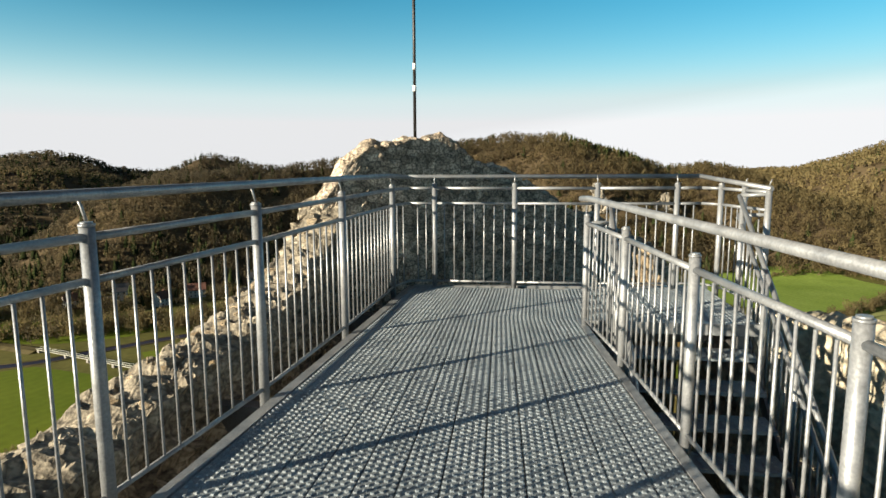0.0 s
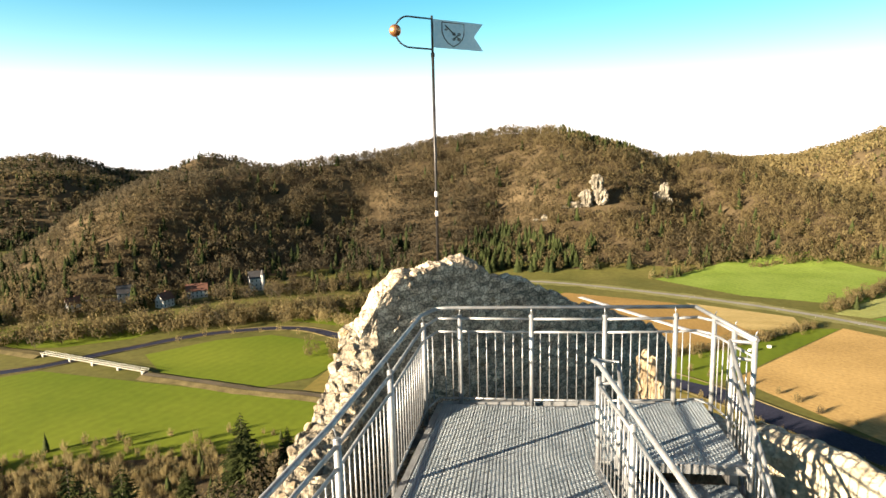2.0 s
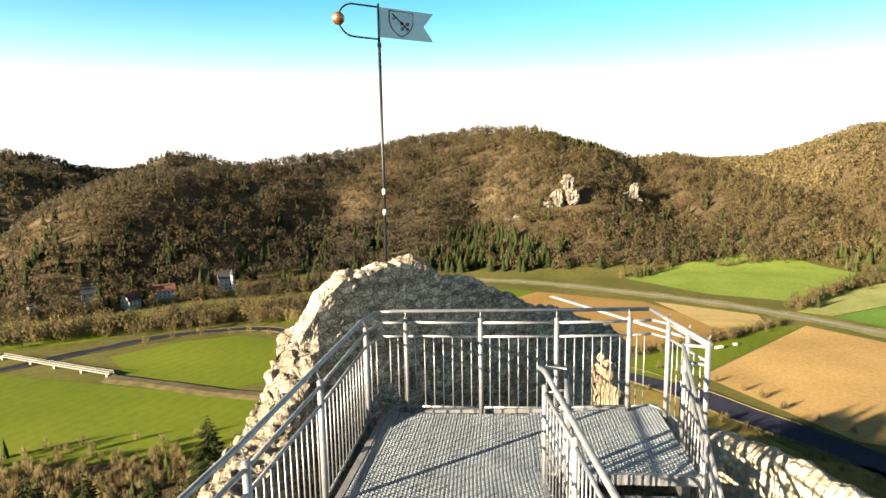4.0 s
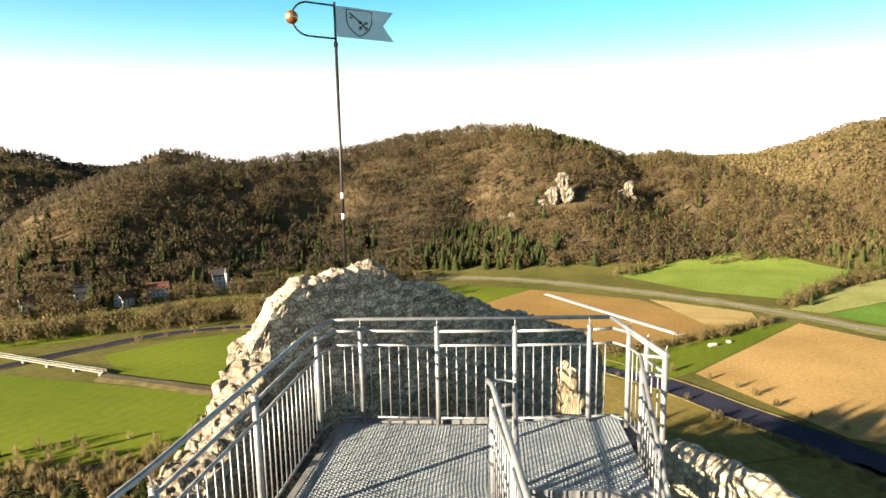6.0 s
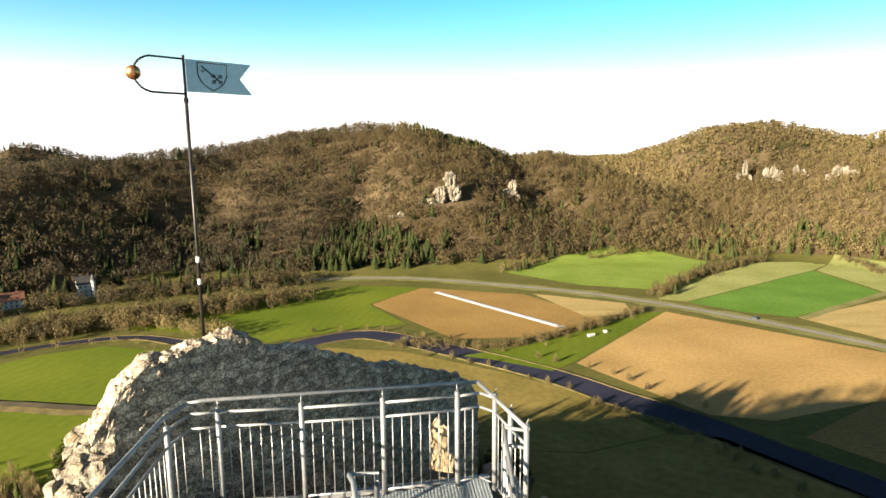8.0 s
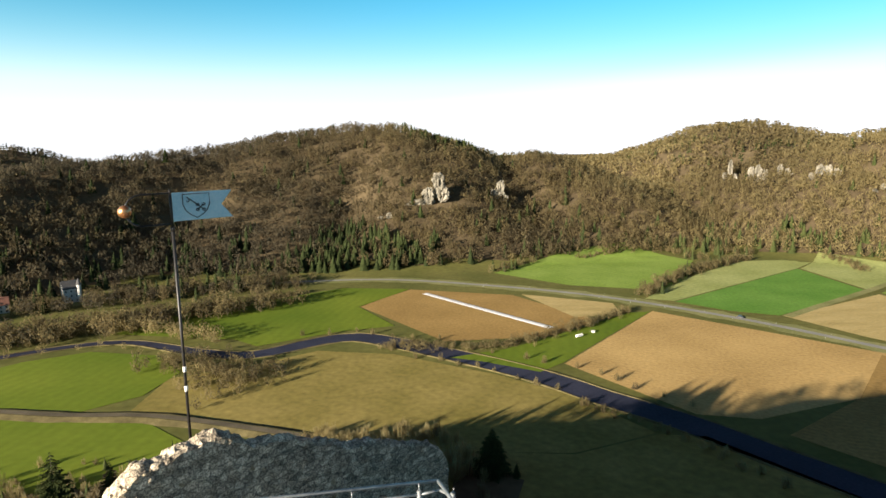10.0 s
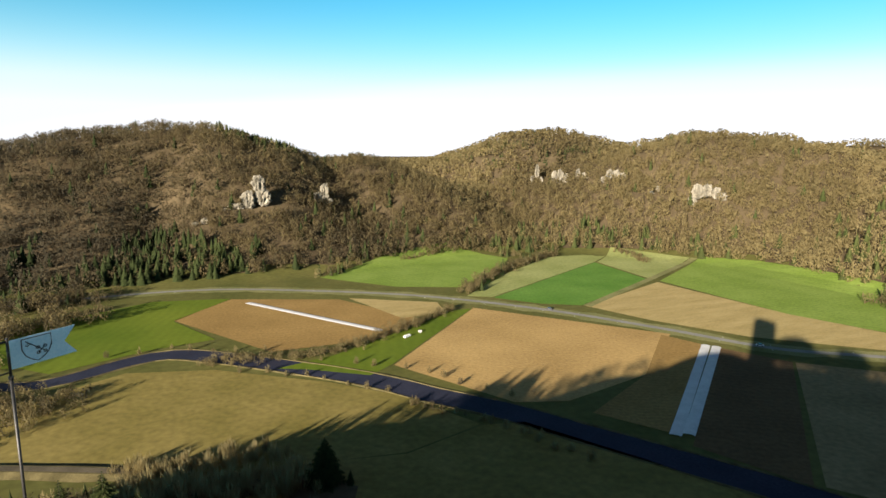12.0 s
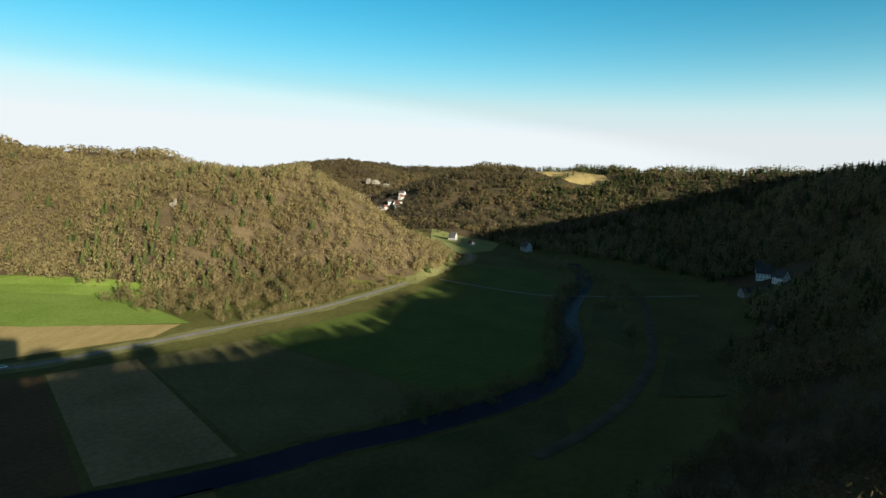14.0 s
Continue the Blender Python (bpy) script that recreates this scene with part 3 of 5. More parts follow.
# ---------------------------------------------------------------- woods
def bare_tree(rng, n, tall, wide, trunk=True, grain=0.30, middle=0.59):
    """A leafless crown of many small twig sprays round a thin forked trunk: vertices and triangles."""
    v, f = [], []
    if trunk:
        for k in range(3):
            a = 2.1 * k
            v += [(0.20 * math.cos(a), 0.20 * math.sin(a), -2.0), (0.08 * math.cos(a), 0.08 * math.sin(a), tall * 0.75)]
        f += [(0, 2, 1), (1, 2, 3), (2, 4, 3), (3, 4, 5), (4, 0, 5), (5, 0, 1)]
    lobes = rng.uniform(0, 6.28, 3)
    for _ in range(n):
        p = rng.normal(size=3)
        p /= np.linalg.norm(p)
        a = math.atan2(p[1], p[0])
        swell = 1 + 0.16 * math.sin(2 * a + lobes[0]) + 0.14 * math.sin(3 * a + 4 * p[2] + lobes[1])
        deep = rng.uniform(0.35, 1) ** 0.45
        c = np.array([p[0] * wide * swell * deep, p[1] * wide * swell * deep, tall * (middle + (0.99 - middle) * p[2] * deep)])
        nrm = p + [0, 0, 0.25] + rng.normal(0, 0.42, 3)
        nrm /= np.linalg.norm(nrm)
        up = np.array([0, 0, 1.0]) + 0.5 * p + rng.normal(0, 0.25, 3)
        up -= nrm * (up @ nrm)
        up /= np.linalg.norm(up)
        side = np.cross(nrm, up)
        s = rng.uniform(0.6, 1.3) * wide * grain
        b = len(v)
        v += [tuple(c - up * s * 0.8 + side * s * rng.uniform(-0.3, 0.3)), tuple(c + up * s * 0.7 + side * s * rng.uniform(0.25, 0.6)), tuple(c + up * s * rng.uniform(0.4, 1.0) - side * s * rng.uniform(0.25, 0.6))]
        f.append((b, b + 2, b + 1))
    return np.array(v), np.array(f)


def brush(rng, n, tall, wide):
    """A thicket of thin stems and forked twigs that fan out from the ground."""
    v, f = [], []
    for k in range(n):
        a, u = rng.uniform(0, 2 * np.pi), rng.uniform(0, 1) ** 0.6
        d = np.array([math.cos(a), math.sin(a), 0])
        side = np.array([-d[1], d[0], 0]) if k % 2 else d
        lo = d * wide * 0.5 * u * rng.uniform(0.3, 1) + [0, 0, -0.3]
        hi = d * wide * u * rng.uniform(0.6, 1.15) + [0, 0, tall * (1.05 - 0.5 * u * u) * rng.uniform(0.55, 1.0)]
        if k % 3:                                                  # a twig from partway up a stem
            lo = lo + (hi - lo) * rng.uniform(0.25, 0.6)
            hi = hi + rng.normal(0, 0.12 * wide, 3)
        w = rng.uniform(0.09, 0.21)
        b = len(v)
        v += [tuple(lo - side * w * 0.5), tuple(lo + side * w * 0.5), tuple(lo + (hi - lo) * 0.7 + side * w * rng.uniform(0.8, 2.0)), tuple(hi)]
        f += [(b, b + 1, b + 3), (b + 1, b + 2, b + 3)]
    return np.array(v), np.array(f)


def spruce(rng, tiers, arms, tall, wide):
    v, f = [], []
    for t in range(tiers):
        u = t / (tiers - 1)
        z, r = tall * (0.12 + 0.82 * u), wide * (1.02 - u) ** 0.8 + 0.12
        for k in range(arms):
            a = 2 * math.pi * (k + rng.uniform(-0.3, 0.3)) / arms + t
            rr = r * rng.uniform(0.7, 1.15)
            d = np.array([math.cos(a), math.sin(a)])
            n = np.array([-d[1], d[0]])
            w = rr * 0.55
            b = len(v)
            v += [(0, 0, z + tall * 0.13), (*(d * rr * 0.75 + n * w), z - rr * 0.25), (*(d * rr), z - rr * 0.32), (*(d * rr * 0.75 - n * w), z - rr * 0.25)]
            f += [(b, b + 2, b + 1), (b, b + 3, b + 2)]
    return np.array(v), np.array(f)


def scatter(name, kinds, places, pick, size, tint, mats, label, category, seed=1):
    """One mesh of many trees: kinds is a list of (vertices, triangles, material number)."""
    rng = np.random.default_rng(seed)
    V, F, T, MI, off = [], [], [], [], 0
    turn = rng.uniform(0, 2 * np.pi, len(places))
    for k, (kv, kf, mi) in enumerate(kinds):
        idx = np.where(pick == k)[0]
        if not len(idx):
            continue
        c, s = np.cos(turn[idx]), np.sin(turn[idx])
        sc = size[idx]
        fat = sc * rng.uniform(0.85, 1.2, len(idx))
        x = (kv[None, :, 0] * c[:, None] - kv[None, :, 1] * s[:, None]) * fat[:, None] + places[idx, 0:1]
        y = (kv[None, :, 0] * s[:, None] + kv[None, :, 1] * c[:, None]) * fat[:, None] + places[idx, 1:2]
        z = kv[None, :, 2] * sc[:, None] + places[idx, 2:3]
        V.append(np.stack([x, y, z], -1).reshape(-1, 3))
        F.append((kf[None] + (off + np.arange(len(idx)) * len(kv))[:, None, None]).reshape(-1, 3))
        T.append(np.repeat(tint[idx], len(kv)))
        MI.append(np.full(len(idx) * len(kf), mi))
        off += len(idx) * len(kv)
    V, F, T, MI = np.concatenate(V), np.concatenate(F), np.concatenate(T), np.concatenate(MI)
    me = bpy.data.meshes.new(name)
    me.vertices.add(len(V))
    me.loops.add(3 * len(F))
    me.polygons.add(len(F))
    me.vertices.foreach_set("co", V.astype(np.float32).ravel())
    me.loops.foreach_set("vertex_index", F.astype(np.int32).ravel())
    me.polygons.foreach_set("loop_start", np.arange(0, 3 * len(F), 3, dtype=np.int32))
    for m in mats:
        me.materials.append(m)
    me.polygons.foreach_set("material_index", MI.astype(np.int32))
    me.update(calc_edges=True)
    att = me.attributes.new("tint", "FLOAT", "POINT")
    att.data.foreach_set("value", T.astype(np.float32))
    return tagged(new(name, me), label, category, kind="stuff")


tree_rng = np.random.default_rng(7)
KINDS = [(*bare_tree(tree_rng, 48, 14.0, 4.9, False, 0.275, 0.55), 0) for _ in range(5)] + [(*spruce(tree_rng, 8, 7, 15, 4.3), 1) for _ in range(3)]
KINDS_FAR = [(*bare_tree(tree_rng, 19, 13.0, 6.0, False, 0.47, 0.48), 0) for _ in range(4)] + [(*spruce(tree_rng, 4, 5, 13, 3.8), 1) for _ in range(2)]
KINDS_NEAR = [(*bare_tree(tree_rng, 80, 11, 3.5, True, 0.205), 0) for _ in range(4)] + [(*spruce(tree_rng, 11, 9, 15, 3.0), 1) for _ in range(2)]
KINDS_BUSHY = [(*bare_tree(tree_rng, 105, 12.5, 4.4, True, 0.20, 0.55), 0) for _ in range(5)] + [(*spruce(tree_rng, 7, 7, 16, 3.6), 1) for _ in range(3)]
KINDS_BRUSH = [(*brush(tree_rng, 72, 12.0, 4.6), 0) for _ in range(5)] + [(*spruce(tree_rng, 9, 8, 16, 3.6), 1) for _ in range(3)]
CLEARINGS = [(72, 652, 12), (95, 662, 9), (567, 520, 9), (58, 646, 8), (152, 696, 6), (22, 632, 5), (600, -300, 50), (575, -278, 34), (422, -228, 16), (-212, 444, 15), (-206, 432, 9), (-247, 417, 17), (-256, 389, 13), (-288, 390, 11), (-309, 366, 8), (950, 2, 26), (905, -26, 26), (1000, 0, 36), (860, -40, 36), (780, -5, 26),
             (1150, -235, 42), (1230, -190, 42), (1310, -150, 36), (1490, 262, 70), (1275, 145, 60)]      # open ground before the crags


def patches(x, y, s, seed):
    """Smooth random field, about -1 to 1."""
    r = np.random.default_rng(seed)
    out = 0
    for k in range(5):
        a, p = r.uniform(0, 2 * np.pi, 2)
        w = s * r.uniform(0.6, 1.9)
        out = out + np.sin((x * np.cos(a) + y * np.sin(a)) / w + p)
    return out / 2.6


def seen_from_tower(x, y, z):
    """Slopes turned towards the castle: the line from its top clears the land."""
    ok = np.ones(len(x), bool)
    for u in np.linspace(0.25, 0.97, 28):
        ok &= land(x * u, y * u) < 12 + (z + 16 - 12) * u
    return ok


def woods(name, lo, hi, spacing, kinds, nbare, seed, label, behind=None):
    rng = np.random.default_rng(seed)
    n = int(np.pi * (hi ** 2 - lo ** 2) / spacing ** 2)
    r, a = np.sqrt(rng.uniform(lo ** 2, hi ** 2, n)), rng.uniform(radians(-62), radians(200), n)
    n = len(r)
    x, y = r * np.sin(a), r * np.cos(a)
    keep = (rng.uniform(size=n) < 262 / 360) & ((np.abs(x + 0) > 9) | (np.abs(y + 3) > 15))
    x, y = x[keep], y[keep]
    z = land(x, y)
    ok = z > FLOOR + 2.0 + 1.5 * patches(x, y, 30, 5)
    deg = np.degrees(np.arctan2(x, y))
    ok &= (np.hypot(x, y) > 330) | (deg < 9) | (deg > 78)
    if behind:
        ok &= deg > behind
    for cx, cy, cr in CLEARINGS:
        ok &= np.hypot(x - cx, y - cy) > cr
    x, y, z = x[ok], y[ok], z[ok]
    ok = seen_from_tower(x, y, z) if behind is None else np.ones(len(x), bool)
    x, y, z = x[ok], y[ok], z[ok]
    n = len(x)
    low = np.clip(1 - (z - FLOOR) / 45, 0, 1)
    dega = np.degrees(np.arctan2(x, y))
    # the many spruces on the far right hills also stand in for shade
    conifer = rng.uniform(size=n) < np.clip(0.02 + 0.6 * (patches(x, y, 45, 3) > 0.95 - 0.45 * low) + 0.08 * low + 0.12 * (x < -20) * low + 0.05 * (x < -110) * (patches(x, y, 80, 13) > -0.3) + 0.45 * (x < -560) + 0.10 * (x > 480) * 0.3 + 0.7 * ((np.hypot(x, y) > 930) & (dega > 84)) + 0.10 * ((dega > 97) & (np.hypot(x, y) > 420) & (np.hypot(x, y) < 930)), 0, 0.75)
    conifer &= (x < 330) | (dega > 97) | (rng.uniform(size=n) < 0.3)
    conifer |= (dega > 57) & (dega < 74) & (np.hypot(x, y) < 930) & (rng.uniform(size=n) < 0.13 * (patches(x, y, 55, 17) > -0.5))
    conifer &= (dega < 97) | (np.hypot(x, y) > 420)
    pick = np.where(conifer, nbare + rng.integers(0, len(kinds) - nbare, n), rng.integers(0, nbare, n))
    # shade is painted in: crowns darken leftwards, lighten on the sunlit right
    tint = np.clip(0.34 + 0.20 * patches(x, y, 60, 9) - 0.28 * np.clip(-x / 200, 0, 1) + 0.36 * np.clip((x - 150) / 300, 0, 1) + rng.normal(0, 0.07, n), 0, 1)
    # tint also holds shade on the far right hills, sun on the spur
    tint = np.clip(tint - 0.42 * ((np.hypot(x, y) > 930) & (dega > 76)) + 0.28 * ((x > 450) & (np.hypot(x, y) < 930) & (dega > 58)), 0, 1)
    size = rng.uniform(0.72, 1.08, n) * np.where(np.hypot(x, y) < 330, 0.75 if behind is None else 0.9, 1.0)
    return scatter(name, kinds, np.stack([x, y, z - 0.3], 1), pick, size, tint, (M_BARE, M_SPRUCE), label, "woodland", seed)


woods("woodland", 14, 70, 6.0, KINDS_NEAR, 4, 20, "leafless trees close below the castle rock", 135)
woods("woodland", 55, 330, 6.0, KINDS_NEAR, 4, 21, "leafless wood on the castle slopes")
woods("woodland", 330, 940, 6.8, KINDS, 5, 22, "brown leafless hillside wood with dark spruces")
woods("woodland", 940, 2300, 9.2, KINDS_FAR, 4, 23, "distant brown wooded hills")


def along(line, spacing, spread, seed, lo, hi, name, label, conifers=0.0, bright=0.6, deep=3, kinds=None):
    """Shrubs and small trees along a line."""
    rng = np.random.default_rng(seed)
    pts = smooth_line(line, spacing)
    P = []
    for p in pts:
        for _ in range(deep):
            P.append((p.x + rng.normal(0, spread), p.y + rng.normal(0, spread)))
    P = np.array([p for p in P if all(math.hypot(p[0] - cx, p[1] - cy) > cr * 0.8 for cx, cy, cr in CLEARINGS)])
    z = land(P[:, 0], P[:, 1])
    n = len(P)
    pick = np.where(rng.uniform(size=n) < conifers, 5 + rng.integers(0, 3, n), rng.integers(0, 5, n))
    tint = np.clip(rng.normal(bright, 0.18, n), 0, 1)
    return scatter(name, kinds or KINDS_BUSHY, np.column_stack([P, z - 0.5]), pick, rng.uniform(lo, hi, n), tint, (M_BARE, M_SPRUCE), label, "hedge", seed)


along([(-330, 300), (-260, 325), (-215, 350), (-160, 372), (-110, 395), (-60, 425)], 3.5, 9, 31, 0.55, 1.15, "riverside_trees", "leafless golden-brown trees along the river", 0, 0.42, 5)
along([(-212, 340), (-190, 354), (-165, 363), (-138, 365), (-112, 350), (-88, 338)], 4.5, 4, 52, 0.5, 0.95, "riverside_trees", "rounded golden-brown trees at the water", 0, 0.75, 3)
along([(-380, 330), (-300, 375), (-230, 425), (-150, 462), (-60, 485)], 3.5, 10, 32, 0.55, 1.1, "riverside_trees", "leafless trees along the far road", 0.08, 0.2, 5)
along([(-105, 300), (-75, 292), (-60, 280), (-70, 262)], 2.2, 9, 33, 0.4, 0.7, "scrub", "brown scrub on the river bank", 0, 0.45, 4)
along([(5, 312), (40, 305), (72, 302), (100, 318), (130, 336), (165, 360)], 3, 3, 34, 0.28, 0.55, "hedge", "brown hedge between the fields", 0, 0.6)
along([(195, 398), (225, 430), (262, 462), (318, 498), (350, 515)], 3, 3.5, 35, 0.42, 0.75, "hedge", "brown hedge across the green fields", 0.05, 0.5)
along([(418, 502), (423, 482), (410, 448)], 3, 3, 82, 0.3, 0.55, "hedge", "brown bush row in the green fields", 0, 0.6, 3)
along([(310, 578), (327, 573), (345, 556), (362, 540)], 3.5, 7, 83, 0.5, 0.9, "wood_edge", "trees and spruces where the wood juts into the meadow", 0.35, 0.6, 4)
along([(199, 545), (219, 552), (254, 570), (300, 560)], 4, 3, 36, 0.25, 0.5, "hedge", "low hedge in the green field", 0, 0.5)
along([(112, 500), (180, 575), (255, 642), (300, 560), (310, 525)], 5, 5, 37, 0.4, 0.75, "wood_edge", "shrubby edge of the wood", 0.2, 0.6)
along([(400, 150), (450, 118), (520, 82), (600, 48)], 6, 5, 38, 0.35, 0.7, "roadside_trees", "leafless trees along the road", 0, 0.7)
along([(250, 20), (275, -12), (310, -48), (360, -70), (430, -80), (520, -98), (620, -130)], 5, 5, 39, 0.3, 0.7, "riverside_trees", "shaded riverside trees", 0, 0.4)
along([(500, -130), (580, -170), (650, -160), (720, -120), (800, -80)], 5, 9, 40, 0.4, 0.8, "riverside_trees", "leafless trees up the valley", 0, 0.75)
along([(425, 205), (448, 178), (470, 150), (500, 128), (545, 108)], 4, 13, 46, 0.45, 0.95, "wood_edge", "tall leafless thicket at the foot of the spur", 0.06, 0.7, 6)
along([(452, 236), (478, 205), (505, 172), (540, 142), (580, 110)], 4, 13, 51, 0.5, 1.0, "wood_edge", "leafless trees at the foot of the spur", 0.08, 0.65, 6)
along([(1150, 110), (1080, 40), (1020, -40), (960, -110), (900, -170)], 7, 9, 47, 0.6, 1.0, "valley_trees", "pale leafless trees along the upper valley", 0, 0.95, 3)
for k, (x, y, h) in enumerate(((8.5, -13, 1.15), (12, -18.5, 1.2), (17.5, -26, 0.8), (22, -32, 0.66), (26, -37, 1.05), (40, -55, 1.05))):
    along([(x - 1.8, y + 2.3), (x + 1.8, y - 2.3)], 1.2, 1.0, 60 + k, h * 0.85, h, "castle_trees", "leafless trees beside the ruined tower", 0.0, 0.5, 4)
along([(88, 222), (106, 198), (128, 154)], 7, 1.5, 41, 0.26, 0.46, "scrub", "leafless bushes at the water's edge", 0, 0.6, 2, KINDS_BRUSH)
along([(10, 308), (50, 273), (80, 241)], 9, 2, 42, 0.26, 0.5, "scrub", "leafless bushes at the water's edge", 0, 0.6, 1, KINDS_BRUSH)
along([(-40, 338), (-8, 344), (24, 326), (64, 292), (96, 262), (130, 214)], 11, 2, 49, 0.28, 0.52, "scrub", "leafless bushes on the far bank", 0, 0.6, 1, KINDS_BRUSH)
for k, (x, y) in enumerate(((-230, 442), (-274, 384), (-269, 412))):
    along([(x - 2, y + 5), (x + 2, y - 4)], 3, 1.5, 70 + k, 1.0, 1.25, "house_trees", "tall bare trees and spruces beside a house", 0.4, 0.3, 2)
along([(-22, 208), (-12, 203), (-4, 198)], 2.5, 1.6, 80, 0.22, 0.36, "scrub", "bushes at the end of the track", 0, 0.6, 4, KINDS_BRUSH)
along([(-22, 206), (-6, 204), (12, 201), (30, 196)], 2.4, 4, 81, 0.35, 0.66, "brushwood", "pale tall saplings at the meadow's edge", 0.0, 1.0, 3, KINDS_BRUSH)
along([(-196, 314), (-172, 330), (-146, 335), (-120, 326), (-98, 308)], 11, 2.0, 84, 0.3, 0.6, "riverside_trees", "single bare bushes on the near bank", 0, 0.7, 1)
along([(414, -126), (420, -128)], 4, 1.2, 50, 0.8, 0.9, "riverside_trees", "round pale willow by the river", 0, 1.0, 3)

along([(-200, 140), (-165, 158), (-130, 168), (-100, 174), (-75, 172), (-50, 160)], 3.0, 11, 43, 0.25, 0.5, "brushwood", "pale brown leafless brushwood below the castle", 0.02, 0.6, 15, KINDS_BRUSH)
along([(-45, 172), (-24, 178), (-6, 184), (10, 184), (26, 176)], 2.4, 6, 44, 0.40, 0.75, "brushwood", "tall leafless saplings below the castle", 0.0, 0.95, 7, KINDS_BRUSH)
along([(-70, 150), (-40, 155), (-15, 155), (10, 150), (34, 140)], 3.0, 8, 45, 0.3, 0.6, "brushwood", "dark leafless scrub below the castle", 0.06, 0.45, 10, KINDS_BRUSH)

# ---------------------------------------------------------------- the tower ruin
def rubble(name, line, thick, top, bottom, label, step=0.035, depth=0.10, cell=7.0, mat=None, flat=1.7, worn=1.0):
    """A ruined rubble wall: base line from left to right as seen from inside, thickness away from it, ragged top by (distance, height)."""
    pts = [Vector((*p, 0)) for p in line]
    seg = [(b - a).length for a, b in zip(pts, pts[1:])]
    total = sum(seg)
    n = int(total / step)
    sec = []
    verts, faces = [], []
    for i in range(n + 1):
        s = total * i / n
        k, r = 0, s
        while k < len(seg) - 1 and r > seg[k]:
            r -= seg[k]
            k += 1
        t = (pts[k + 1] - pts[k]).normalized()
        p = pts[k] + t * r
        out = Vector((-t.y, t.x, 0))
        zt = float(np.interp(s, [q[0] for q in top], [q[1] for q in top]))
        zt += 0.09 * noise.noise((p.x * 2.3, p.y * 2.3, 1.7)) + 0.05 * noise.noise((p.x * 7, p.y * 7, 4.1))
        hz = zt - bottom
        prof = [(0, bottom)] if hz > 3.2 else []
        z0 = zt - 3.2 if hz > 3.2 else bottom
        prof += [(0.0, z0 + (zt - z0) * u / 62) for u in range(63)]
        prof += [(thick * u / 24, zt + 0.05 * math.sin(math.pi * u / 24)) for u in range(1, 25)]
        prof += [(thick, zt + (bottom - zt) * (u / 24) ** 1.6) for u in range(1, 25)]
        row = []
        for j, (d, z) in enumerate(prof):
            q = p + out * d + Vector((0, 0, z))
            dist, near = noise.voronoi(Vector((q.x * cell, q.y * cell, q.z * cell * flat)))
            stone = min(1.0, (dist[1] - dist[0]) * 2.6)
            big = noise.noise(q * 1.1)
            nrm = -out if d == 0 else (out if d >= thick else Vector((0, 0, 1)))
            nrm = (nrm + Vector((0, 0, 0.35))).normalized() if j > 30 else nrm
            tone = noise.cell(near[0] * 3.1)
            pit = noise.noise(q * 13.0)
            calm = worn if d == 0 else 1.0
            q += nrm * ((depth * (stone if d == 0 else 3.4 * stone if worn < 1 else stone) * (0.2 + 0.9 * tone) + 0.034 * calm * pit) * (0.55 if 60 < j < 90 else 1) + 0.05 * calm * big)
            verts.append(q)
        sec.append(len(prof))
    m = sec[0]
    for i in range(n):
        for j in range(m - 1):
            a = i * m + j
            faces.append((a, a + m, a + m + 1, a + 1))
    me = raw_mesh(name, verts, faces, mat or M_STONE)
    bm = bmesh.new()
    bm.from_mesh(me)
    for i in (0, n):
        ring = [bm.verts[:][i * m + j] for j in range(m)]
        try:
            bm.faces.new(ring)
        except ValueError:
            pass
    bmesh.ops.triangulate(bm, faces=[f for f in bm.faces if len(f.verts) > 4])
    bmesh.ops.recalc_face_normals(bm, faces=bm.faces[:])
    bm.to_mesh(me)
    bm.free()
    return tagged(new(name, me), label, "wall", kind="structure")


BASE = -26.0
wall_front = rubble("wall_north", [(-2.03, -0.17), (2.45, 3.59)], 0.30,
                    [(0, 0.88), (0.1, 1.0), (0.28, 1.26), (0.45, 1.42), (0.6, 1.50), (0.85, 1.57), (1.15, 1.60), (1.55, 1.61), (1.75, 1.47), (2.05, 1.33), (2.35, 1.28), (2.7, 1.14),
                     (3.1, 0.90), (3.5, 0.70), (4.1, 0.51), (4.8, 0.26), (5.4, 0.02), (5.7, -0.25), (5.85, -0.5)],
                    BASE, "ragged limestone rubble wall of the ruined tower", depth=0.026, cell=8.0, mat=M_SHADE_RUBBLE, worn=0.45)
wall_left = rubble("wall_west", [(-1.97, -9.2), (-1.92, -3.5), (-1.86, -1.6), (-1.80, -0.2), (-1.82, 0.12)], 0.5,
                   [(0, -0.15), (5.7, -0.06), (6.8, 0.02), (7.5, 0.14), (8.0, 0.27), (8.35, 0.42), (8.7, 0.64), (9.0, 0.76), (9.25, 0.86), (9.4, 0.92)],
                   BASE, "broken sunlit limestone wall along the platform", depth=0.11, cell=6.5, flat=2.4)
wall_right = rubble("wall_east", [(2.3, 2.2), (2.32, 1.0), (2.38, -0.15), (2.6, -0.5), (2.95, -1.15), (3.5, -2.1), (4.0, -3.6), (4.1, -9.2)], 0.32,
                    [(0, -0.9), (0.8, -0.72), (1.2, -0.62), (2.1, -0.38), (2.35, -0.16), (3.5, -0.12), (6.2, -0.12), (11.9, -0.15)],
                    BASE, "pale roughly plastered tower wall beside the stairs", depth=0.03, cell=5.0, mat=M_PLASTER)
wall_back = rubble("wall_south", [(4.3, -9.2), (-2.4, -9.2)], 0.8, [(0, -0.3), (6.7, -0.2)], BASE, "rear wall of the ruined tower", 0.05, mat=M_SHADE_RUBBLE)
